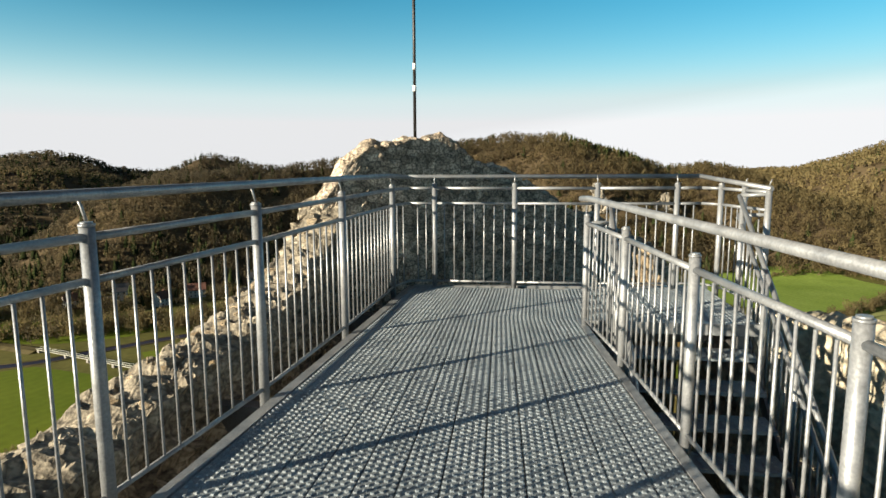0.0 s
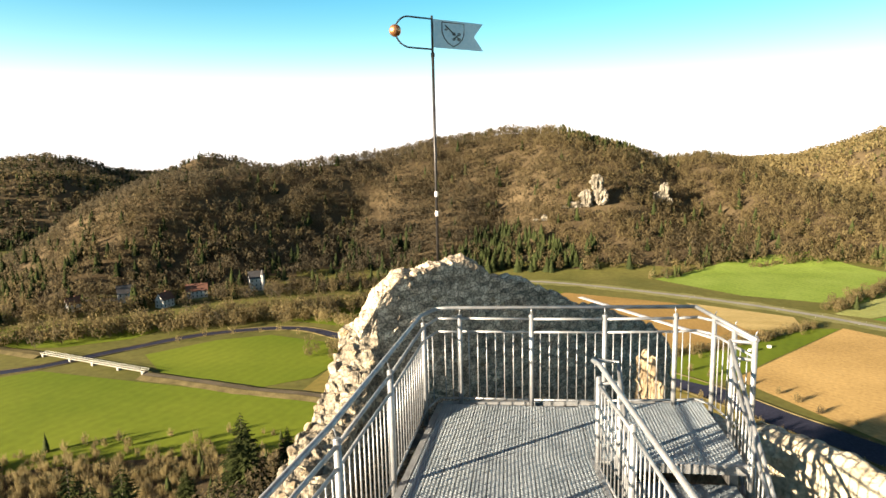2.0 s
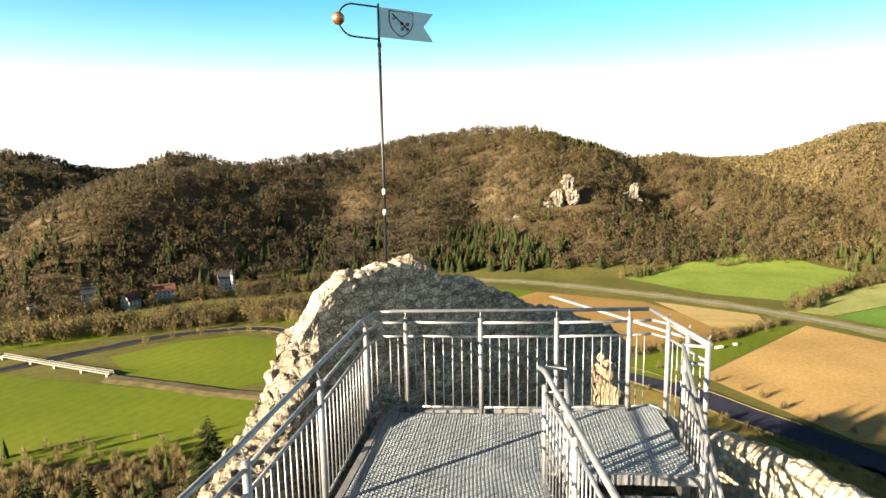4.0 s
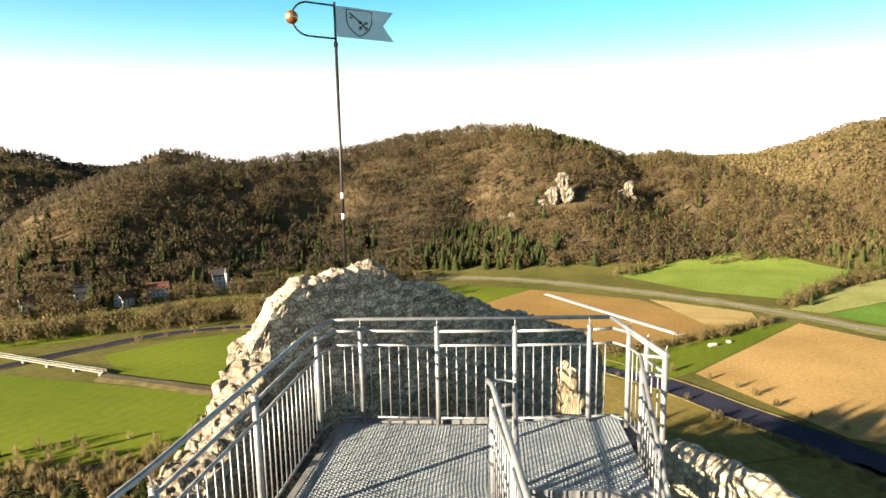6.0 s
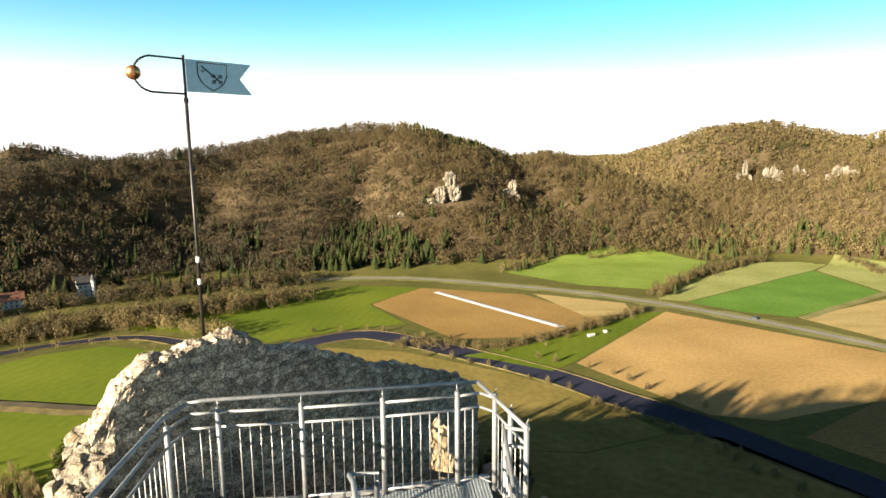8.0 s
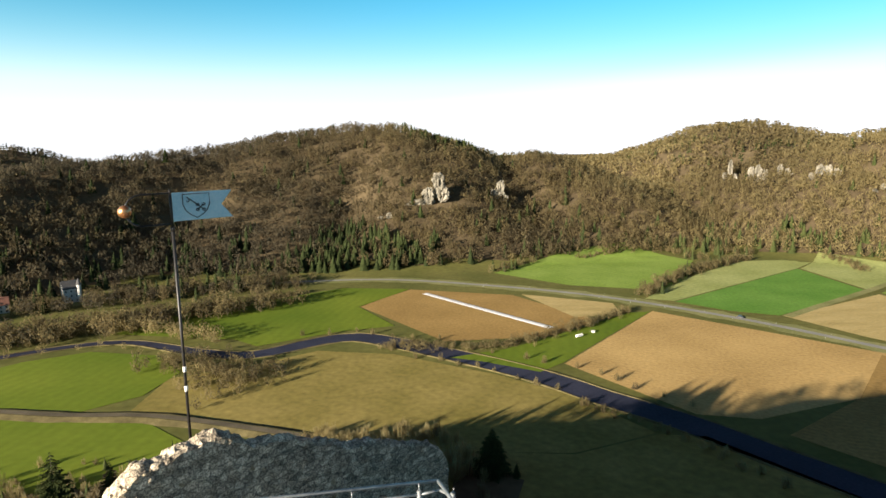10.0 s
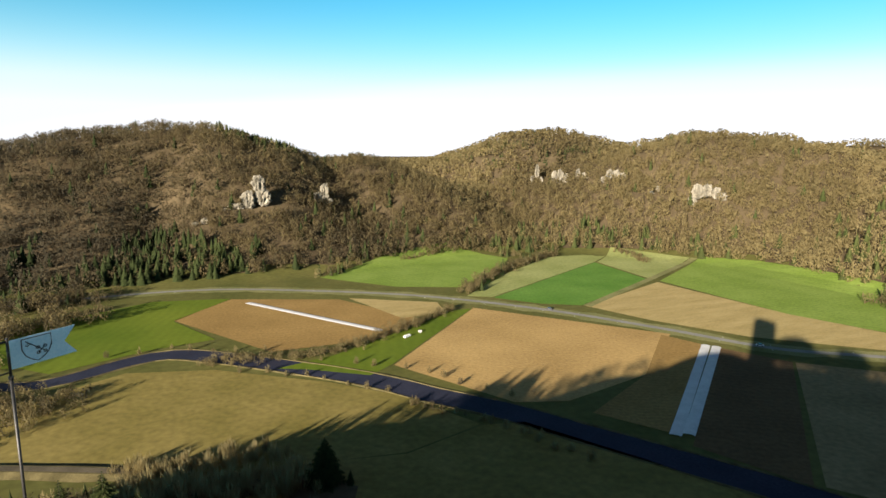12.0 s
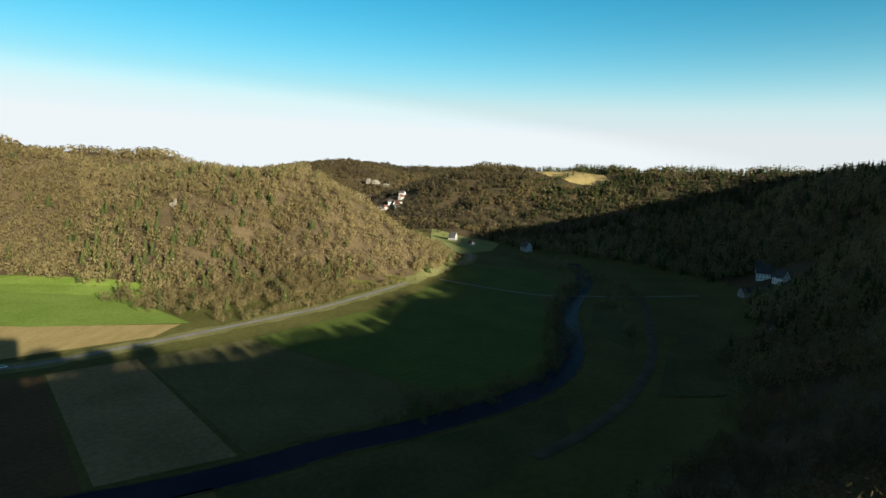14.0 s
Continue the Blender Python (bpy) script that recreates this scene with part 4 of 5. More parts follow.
wall_stub = rubble("wall_stub", [(1.44, 1.22), (1.54, 0.92), (1.66, 0.70), (1.78, 0.56)], 0.12,
                   [(0, 0.22), (0.14, 0.30), (0.22, 0.20), (0.33, 0.18), (0.42, 0.0), (0.53, -0.05), (0.62, -0.2), (0.70, -0.3), (0.76, -0.5)],
                   -4.0, "broken sunlit end of an inner cross wall", 0.02, 0.07, 6.0, M_BLOCK, 2.2)

# ---------------------------------------------------------------- platform
def left_x(y):
    return -1.06 + 0.055 * y


def right_x(y):
    return 0.42 - 0.098 * min(y, -1.3)


N_PLANK = 12
platform = thing("viewing_platform", "galvanised steel viewing platform of studded grip planks", "platform")


def plank_mesh(xa, xb, y0, y1, studs_from):
    """A studded plank between two edges x = f(y)."""
    bm = bmesh.new()
    n = 6
    top = [[bm.verts.new((f(y), y, 0)) for y in np.linspace(y0, y1, n)] for f in (lambda y: xa(y) + 0.003, lambda y: xb(y) - 0.003)]
    low = [[bm.verts.new((v.co.x, v.co.y, -0.035)) for v in row] for row in top]
    for k in range(n - 1):
        bm.faces.new((top[0][k], top[1][k], top[1][k + 1], top[0][k + 1]))
        bm.faces.new((low[0][k + 1], top[0][k + 1], top[0][k], low[0][k])[::-1])
        bm.faces.new((low[1][k], top[1][k], top[1][k + 1], low[1][k + 1])[::-1])
    y = max(y0, studs_from) + 0.02
    row = 0
    while y < y1 - 0.015:
        w = xb(y) - xa(y)
        m = max(3, round(w / 0.037))
        for k in range(m):
            cx = xa(y) + w * (k + 0.5) / m
            cy = y + (0.008 if k % 2 else -0.008)
            a = [bm.verts.new((cx + 0.0135 * math.cos(q), cy + 0.0135 * math.sin(q), 0.0)) for q in (0.4, 1.66, 2.91, 4.17, 5.43)]
            b = [bm.verts.new((cx + 0.0080 * math.cos(q), cy + 0.0080 * math.sin(q), 0.0055)) for q in (0.4, 1.66, 2.91, 4.17, 5.43)]
            for j in range(5):
                bm.faces.new((a[j], a[(j + 1) % 5], b[(j + 1) % 5], b[j]))
            bm.faces.new(b)
        y += 0.042
        row += 1
    return bm


def lane(k):
    return lambda y: left_x(y) + (right_x(y) - left_x(y)) * k / N_PLANK


for k in range(N_PLANK):
    part("plank", plank_mesh(lane(k), lane(k + 1), -8.8, -0.04, -8.8), M_GRATE, platform)
for k in range(8):
    f = lambda y, k=k: right_x(-1.3) + (2.02 - right_x(-1.3)) * k / 8
    g = lambda y, k=k: right_x(-1.3) + (2.02 - right_x(-1.3)) * (k + 1) / 8
    part("plank", plank_mesh(f, g, -1.28, 0.02 + 0.03 * k, -1.28), M_GRATE, platform)


def bar(name, pts, w, h, mat, parent):
    """A flat bar of width w and height h along level points."""
    bm = bmesh.new()
    rows = []
    for i, p in enumerate(pts):
        p = Vector(p)
        t = (Vector(pts[min(i + 1, len(pts) - 1)]) - Vector(pts[max(i - 1, 0)])).normalized()
        nrm = Vector((t.y, -t.x, 0)).normalized()
        rows.append([bm.verts.new(p + nrm * a + Vector((0, 0, b))) for a, b in ((-w / 2, 0), (w / 2, 0), (w / 2, h), (-w / 2, h))])
    for a, b in zip(rows, rows[1:]):
        for k in range(4):
            bm.faces.new((a[k], a[(k + 1) % 4], b[(k + 1) % 4], b[k]))
    bm.faces.new(rows[0])
    bm.faces.new(rows[-1][::-1])
    bmesh.ops.recalc_face_normals(bm, faces=bm.faces[:])
    return part(name, bm, mat, parent)


bar("edge_strip", [(left_x(-8.8) - 0.035, -8.8, -0.05), (left_x(-0.04) - 0.035, -0.04, -0.05)], 0.065, 0.056, M_STEEL, platform)
bar("edge_strip", [(right_x(-8.8) + 0.03, -8.8, -0.05), (right_x(-1.3) + 0.03, -1.3, -0.05)], 0.055, 0.056, M_STEEL, platform)
bar("edge_strip", [(-1.08, -0.005, -0.05), (2.05, 0.28, -0.05)], 0.06, 0.056, M_STEEL, platform)
bar("edge_strip", [(0.58, -1.315, -0.09), (2.02, -1.315, -0.09)], 0.05, 0.096, M_STEEL, platform)
for x in (-1.0, -0.2, 0.42):
    bar("joist", [(x + 0.04, -8.8, -0.24), (x, -0.1, -0.24)], 0.08, 0.18, M_FRAME, platform)
bar("joist", [(1.9, -1.3, -0.24), (1.95, 0.2, -0.24)], 0.08, 0.18, M_FRAME, platform)
for y in (-8.2, -5.5, -2.8, -0.3):
    bar("beam", [(-1.9, y, -0.44), (1.9 if y > -1 else 4.0 if y < -6 else 0.75 - 0.05 * y, y, -0.44)], 0.1, 0.19, M_FRAME, platform)
bar("side_channel", [(left_x(-8.8) - 0.105, -8.8, -0.22), (left_x(-0.3) - 0.085, -0.3, -0.22)], 0.03, 0.16, M_FRAME, platform)


# ---------------------------------------------------------------- railings
def pipe(name, pts, r, parent, sides=10, mat=None):
    bm = bmesh.new()
    tube(bm, pts, r, sides)
    return part(name, bm, mat or M_STEEL, parent)


def upright(r, h, sides, cap=False):
    """Mesh of an upright bar, with a rounded cap if asked."""
    bm = bmesh.new()
    pts = [(0, 0, 0), (0, 0, h)]
    tube(bm, pts, r, sides)
    if cap:
        tube(bm, [(0, 0, h - 0.002), (0, 0, h + 0.008)], r * 1.08, sides)
        tube(bm, [(0, 0, h + 0.007), (0, 0, h + 0.016)], r * 0.8, sides)
    me = bpy.data.meshes.new("bar")
    bm.to_mesh(me)
    bm.free()
    me.materials.append(M_STEEL)
    return me


POST, POST_LOW, ROD, ROD_LOW = upright(0.0275, 1.22, 14, True), upright(0.026, 1.02, 14, True), upright(0.0068, 0.84, 6), upright(0.0068, 0.76, 6)


def railing(label, posts, post_mesh, rod_mesh, foot, low, mid, high, top, top_shift=(0, 0), rods=8, brackets=True):
    """Posts with a low, middle and upper rail between them, a raised handrail over all, and rods."""
    ob = thing("railing", label, "railing", "platform railings", (posts[0][0], posts[0][1], 0))
    base = Vector((posts[0][0], posts[0][1], 0))
    P = [Vector((x, y, 0)) - base for x, y in posts]
    for p in P:
        shared("post", post_mesh, ob, Matrix.Translation(p + Vector((0, 0, foot))))
    for a, b in zip(P, P[1:]):
        for name, z, r in (("lower_rail", low, 0.012), ("middle_rail", mid, 0.0145), ("upper_rail", high, 0.0165)):
            if z is not None:
                pipe(name, [a + Vector((0, 0, z)), b + Vector((0, 0, z))], r, ob)
        n = max(1, rods)
        m = max(2, round((b - a).length / 0.108))
        for k in range(1, m):
            shared("rod", rod_mesh, ob, Matrix.Translation(a.lerp(b, k / m) + Vector((0, 0, low))))
    shift = Vector((*top_shift, 0))
    if top is not None and brackets:
        for p in P:
            bm = bmesh.new()
            tube(bm, [p + Vector((0, 0, high + 0.06)), p + shift * 0.5 + Vector((0, 0, (high + top) / 2 + 0.03)), p + shift + Vector((0, 0, top - 0.01))], 0.006, 6)
            part("bracket", bm, M_STEEL, ob)
    return ob, P, base


LEFT = [(-1.225, -0.40), (-1.275, -1.96), (-1.35, -3.30), (-1.47, -4.45), (-1.60, -5.7), (-1.75, -7.0), (-1.85, -8.3)]
left_rail, PL, BL = railing("grey galvanised railing along the sunny side of the platform", LEFT, POST, ROD, -0.12, 0.06, 0.90, 1.06, 1.22, (-0.03, 0))
FRONT = [(-0.85, 0.0), (0.0, 0.0), (0.85, 0.03), (1.66, 0.10)]
front_rail, PF, BF = railing("grey galvanised railing at the head of the platform", FRONT, POST, ROD, -0.12, 0.06, 0.90, 1.06, 1.20, (0, 0.03))
RIGHT = [(2.06, 0.0), (2.14, -0.42), (2.22, -0.78)]
right_rail, PR, BR = railing("short galvanised railing above the stairs", RIGHT, POST, ROD, -0.12, 0.06, 0.90, 1.06, 1.18, (0.02, 0))
INNER = [(0.60, -1.48), (0.74, -2.48), (0.86, -3.62), (0.99, -4.75), (1.12, -5.95), (1.26, -7.3)]
inner_rail, PI, BI = railing("galvanised railing between platform and stairwell", INNER, POST_LOW, ROD_LOW, -0.12, 0.06, None, 0.84, None)
# corners and handrails that run on
pipe("handrail", [Vector((-1.88, -8.6, 1.22)) - BL, Vector((-1.38, -3.3, 1.21)) - BL, Vector((-1.25, -0.45, 1.20)) - BL, Vector((-1.14, -0.04, 1.18)) - BL], 0.022, left_rail, 12)
pipe("handrail", [Vector((-1.14, -0.04, 1.18)) - BF, Vector((-1.0, 0.03, 1.18)) - BF, Vector((1.9, 0.18, 1.18)) - BF], 0.022, front_rail, 12)
pipe("handrail", [Vector((1.9, 0.18, 1.18)) - BR, Vector((2.22, -0.84, 1.09)) - BR], 0.022, right_rail, 12)
for z, r in ((1.06, 0.0165), (0.90, 0.0145), (0.06, 0.012)):
    pipe("corner_rail", [Vector((-1.235, -0.40, z)) - BL, Vector((-1.12, -0.03, z)) - BL], r, left_rail)
    pipe("corner_rail", [Vector((-1.12, -0.03, z)) - BF, Vector((-0.85, 0, z)) - BF], r, front_rail)
    pipe("corner_rail", [Vector((1.66, 0.10, z)) - BF, Vector((1.92, 0.16, z)) - BF], r, front_rail)
    pipe("corner_rail", [Vector((1.92, 0.16, z)) - BR, Vector((2.06, 0.0, z)) - BR], r, right_rail)
for x, y in ((-1.20, -0.28), (-1.16, -0.16)):
    shared("rod", ROD, left_rail, Matrix.Translation(Vector((x, y, 0.06)) - BL))
for x, y in ((-1.03, -0.02), (-0.94, -0.01), (1.75, 0.12), (1.84, 0.14)):
    shared("rod", ROD, front_rail, Matrix.Translation(Vector((x, y, 0.06)) - BF))
pipe("handrail", [Vector((0.56, -1.36, 1.03)) - BI, Vector((0.60, -1.5, 1.04)) - BI, Vector((1.30, -7.6, 1.06)) - BI], 0.023, inner_rail, 12)
pipe("end_rail", [Vector((0.56, -1.36, 1.03)) - BI, Vector((0.80, -1.30, 1.0)) - BI, Vector((0.80, -1.42, 0.84)) - BI, Vector((0.60, -1.48, 0.84)) - BI], 0.019, inner_rail)

# ---------------------------------------------------------------- stairs
stairs = thing("steel_stairs", "steep galvanised steel stairs down from the platform", "stairs", at=(1.35, -1.34, -0.1))
RUN, RISE = 0.24, 0.19
bm = bmesh.new()
box(bm, -0.56, 0.56, -0.13, 0.13, -0.03, 0.0)
for k in range(60):
    cx, cy = -0.5 + 1.0 * (k % 15) / 14, -0.09 + 0.06 * (k // 15)
    box(bm, cx - 0.012, cx + 0.012, cy - 0.012, cy + 0.012, 0.0, 0.006)
me = bpy.data.meshes.new("tread")
bm.to_mesh(me)
bm.free()
me.materials.append(M_GRATE)
for k in range(16):
    shared("tread", me, stairs, Matrix.Translation((0, -0.12 - RUN * k, 0.09 - RISE * (k + 1))))
for x in (-0.6, 0.6):
    bar("stringer", [Vector((x, 0.0, -0.24)), Vector((x, -RUN * 16, -0.24 - RISE * 16))], 0.02, 0.14, M_FRAME, stairs)
stair_rails = []
for x0, y0, z0 in ((0.79, -1.42, 0.98), (2.03, -0.62, 1.02)):
    o = Vector((x0, y0, 0))
    ob = thing("stair_railing", "sloping galvanised stair railing", "railing", "platform railings", (x0, y0, 0))
    ln = 3.6
    dirn = Vector((0, -RUN, -RISE)).normalized()
    for dz, r in ((0, 0.021), (-0.17, 0.018), (-0.86, 0.015)):
        pipe("sloping_rail", [Vector((0, 0, z0 + dz)), Vector((0, 0, z0 + dz)) + dirn * ln], r, ob)
    for k in range(5):
        q = dirn * (0.12 + ln * k / 4.4)
        pipe("post", [Vector((0, q.y, z0 + q.z - 1.1)), Vector((0, q.y, z0 + q.z - 0.02))], 0.025, ob)
    for k in range(30):
        q = dirn * (0.12 + ln * k / 30)
        pipe("rod", [Vector((0, q.y, z0 + q.z - 0.86)), Vector((0, q.y, z0 + q.z - 0.17))], 0.0085, ob, 6)
    stair_rails.append(ob)
for z in (1.02, 0.84):
    pipe("link_rail", [Vector((0, 0, z)), Vector((0.19, -0.14, z + 0.02))], 0.018, stair_rails[1])
landing = thing("stair_landing", "dark steel landing at the foot of the stairs", "landing", at=(1.6, -6.0, -3.3))
bar("deck_plate", [Vector((0.2, 0.9, 0)), Vector((0.2, -2.4, 0))], 1.8, 0.05, M_FRAME, landing)

# ---------------------------------------------------------------- weather vane
vane = thing("weather_vane", "tall black iron weather vane with a pale blue swallow-tailed banner", "weather vane", at=(-1.24, 1.05, 1.45))
FLY = Vector((0.78, 0.63, 0)).normalized() * 1.14
TOP = 3.30
TALL = 0.86                            # height of the banner and hoop to their drawing
pipe("pole", [(0, 0, 0), (0, 0, TOP - 0.46)], 0.019, vane, 12, M_IRON)
pipe("spindle", [(0, 0, TOP - 0.47), (0, 0, TOP + 0.02)], 0.015, vane, 12, M_IRON)
for z in (0.74, 1.00):
    pipe("white_band", [(0, 0, z), (0, 0, z + 0.07)], 0.022, vane, 12, M_WHITE)
pipe("collar", [(0, 0, TOP - 0.49), (0, 0, TOP - 0.44)], 0.026, vane, 12, M_IRON)
arc = [Vector((0, 0, TOP - 0.02)), FLY * -0.21 + Vector((0, 0, TOP - 0.02))]
arc += [FLY * (-0.29 - 0.18 * math.sin(a)) + Vector((0, 0, TOP - (0.24 - 0.22 * math.cos(a)) * TALL)) for a in np.linspace(0.15, math.pi - 0.15, 13)]
arc += [FLY * -0.21 + Vector((0, 0, TOP - 0.46 * TALL)), Vector((0, 0, TOP - 0.46 * TALL))]
pipe("hoop", arc, 0.011, vane, 8, M_IRON)
bm = bmesh.new()
bmesh.ops.create_uvsphere(bm, u_segments=20, v_segments=14, radius=0.075)
for f in bm.faces:
    f.smooth = True
bmesh.ops.translate(bm, verts=bm.verts[:], vec=FLY * -0.47 + Vector((0, 0, TOP - 0.24 * TALL)))
part("ball", bm, M_COPPER, vane, "bright copper ball")


def flat(name, outlines, thick, mat, parent):
    """A plate in the banner's plane made of convex pieces: outlines in (along, up)."""
    side = Vector((-FLY.y, FLY.x, 0)).normalized() * thick / 2
    bm = bmesh.new()
    for outline in outlines:
        a = [bm.verts.new(FLY * u + Vector((0, 0, w)) - side) for u, w in outline]
        b = [bm.verts.new(FLY * u + Vector((0, 0, w)) + side) for u, w in outline]
        n = len(a)
        bm.faces.new(a)
        bm.faces.new(b[::-1])
        for k in range(n):
            if outline[k][1] != outline[(k + 1) % n][1] or outline[k][1] != MID:
                bm.faces.new((a[k], b[k], b[(k + 1) % n], a[(k + 1) % n]))
    bmesh.ops.recalc_face_normals(bm, faces=bm.faces[:])
    return part(name, bm, mat, parent)


MID, HI, LO = TOP - 0.225 * TALL, TOP - 0.02 * TALL, TOP - 0.43 * TALL
banner = flat("banner", [[(0.018, HI), (0.70, HI), (0.57, MID), (0.018, MID)], [(0.018, MID), (0.57, MID), (0.70, LO), (0.018, LO)]], 0.006, M_VANE, vane)
banner["label"] = "pale blue swallow-tailed metal banner"
for face in (-1, 1):
    side = Vector((-FLY.y, FLY.x, 0)).normalized() * 0.006 * face
    on = lambda u, w: FLY * u + Vector((0, 0, TOP + w * TALL)) + side
    shield = [on(0.13, -0.05), on(0.43, -0.05), on(0.43, -0.20), on(0.40, -0.29), on(0.35, -0.35), on(0.28, -0.40), on(0.21, -0.35), on(0.16, -0.29), on(0.13, -0.20), on(0.13, -0.05)]
    pipe("shield_outline", shield, 0.006, vane, 6, M_IRON)
    pipe("key_shaft", [on(0.17, -0.09), on(0.31, -0.23)], 0.007, vane, 6, M_IRON)
    pipe("key_bit", [on(0.20, -0.12), on(0.165, -0.15), on(0.185, -0.165), on(0.215, -0.135)], 0.006, vane, 6, M_IRON)
    for u, w in ((0.29, -0.21), (0.36, -0.21), (0.36, -0.285), (0.29, -0.285)):
        ring = [on(u + 0.018 * math.cos(a), w + 0.018 * math.sin(a)) for a in np.linspace(0, 2 * math.pi, 9)]
        pipe("key_bow", ring, 0.006, vane, 6, M_IRON)
    pipe("key_cross", [on(0.29, -0.21), on(0.36, -0.285)], 0.006, vane, 6, M_IRON)
    pipe("key_cross", [on(0.36, -0.21), on(0.29, -0.285)], 0.006, vane, 6, M_IRON)

# ---------------------------------------------------------------- crags on the hillsides
def crag(name, x, y, lumps, label, seed):
    """Weathered limestone crag: lumps of (dx, dy, dz, wide, deep, tall)."""
    rng = random.Random(seed)
    z0 = land1(x, y)
    bm = bmesh.new()
    for dx, dy, dz, w, d, h in lumps:
        made = bmesh.ops.create_icosphere(bm, subdivisions=4, radius=1.0)["verts"]
        k = rng.uniform(0, 50)
        for v in made:
            p = v.co.copy()
            q = Vector((p.x * 0.6, p.y * 0.6, p.z * 0.9))
            flat_top = min(1.0, 0.82 / max(abs(p.x), abs(p.y), abs(p.z), 0.01))
            p *= 0.55 + 0.45 * flat_top
            fis = 0.55 * (1 - min(1, 5 * abs(noise.noise(Vector((p.x * 2.2 + k, p.y * 2.2, p.z * 0.35))))))
            led = 0.07 * math.sin(p.z * 9 + 3 * noise.noise(p * 1.4 + Vector((k, 0, 0))))
            s = 0.95 + 0.5 * noise.noise(q * 1.7 + Vector((0, k, 0))) - fis + led + 0.22 * noise.noise(p * 5 + Vector((k, k, 0)))
            v.co = Vector((dx + p.x * w / 2 * s, dy + p.y * d / 2 * s, dz + p.z * h / 2 * (0.85 + 0.3 * noise.noise(p * 2.2 + Vector((k, 0, k)))) + h * 0.28))
    ob = part(name, bm, M_CLIFF)
    ob.location = (x, y, z0)
    ob.rotation_euler = (0, 0, -math.atan2(x, y))
    return tagged(ob, label, "rock")


crag("crag", 76, 662, [(3, 4, 17, 15, 12, 22), (7, 0, 3, 17, 14, 22), (-8, -3, 1, 15, 11, 24), (-20, -5, -3, 18, 9, 11), (-31, -7, -4, 14, 8, 6)],
     "tall pale limestone crag with a scree apron", 1)
crag("crag", 155, 702, [(2, 0, 8, 11, 9, 24), (-5, -2, 3, 12, 9, 17), (8, 2, 0, 7, 7, 10)], "pale pointed limestone crag in the wood", 2)
crag("rock_outcrop", 23, 636, [(0, 0, 2, 8, 7, 8), (-9, 0, 1, 7, 5, 4)], "low pale rock outcrop", 3)
crag("rock_pinnacle", 492, 775, [(0, 0, 9, 7, 7, 27), (-7, 0, 2, 6, 6, 13), (6, 0, 1, 6, 6, 12)], "narrow pale rock pinnacle", 4)
crag("rock_outcrop", 500, 728, [(-7, 0, 4, 9, 8, 22), (1, 0, 5, 9, 8, 24), (9, 0, 3, 8, 8, 18), (3, -3, -3, 18, 8, 12)], "broad pale rock face in the wood", 5)
crag("rock_outcrop", 514, 699, [(-3, 0, 3, 8, 8, 17), (5, 0, 1, 8, 7, 13), (11, 0, -2, 7, 6, 9)], "pale rock face in the wood", 6)
crag("rock_outcrop", 532, 652, [(-12, 0, -3, 8, 7, 12), (-4, 0, 4, 9, 8, 16), (5, 0, 4, 9, 7, 15), (13, 0, 3, 9, 7, 11), (-9, -3, -8, 12, 7, 9)], "weathered rock band in the wood", 7)
crag("crag", 567, 527, [(-8, 0, 6, 15, 11, 22), (2, 1, 8, 12, 11, 19), (12, 2, 6, 11, 10, 16), (19, 2, 3, 9, 8, 12), (-14, -4, -5, 12, 10, 16)], "white limestone crag above the field", 8)
crag("rock_outcrop", 548, 588, [(3, 0, 3, 6, 6, 9), (-4, 0, -1, 6, 5, 7), (-10, 0, -5, 6, 5, 5)], "small pale rock outcrop in the wood", 9)
crag("rock_pinnacle", 632, 294, [(0, 0, 2, 4, 4, 9), (-3, 0, 0, 5, 4, 6)], "dark little rock pinnacle in the wood", 10)
crag("rock_outcrop", 1640, 228, [(0, 0, 6, 26, 14, 18), (26, 0, 0, 26, 14, 14), (-20, 0, 8, 16, 14, 20)], "distant pale cliff above the village", 11)


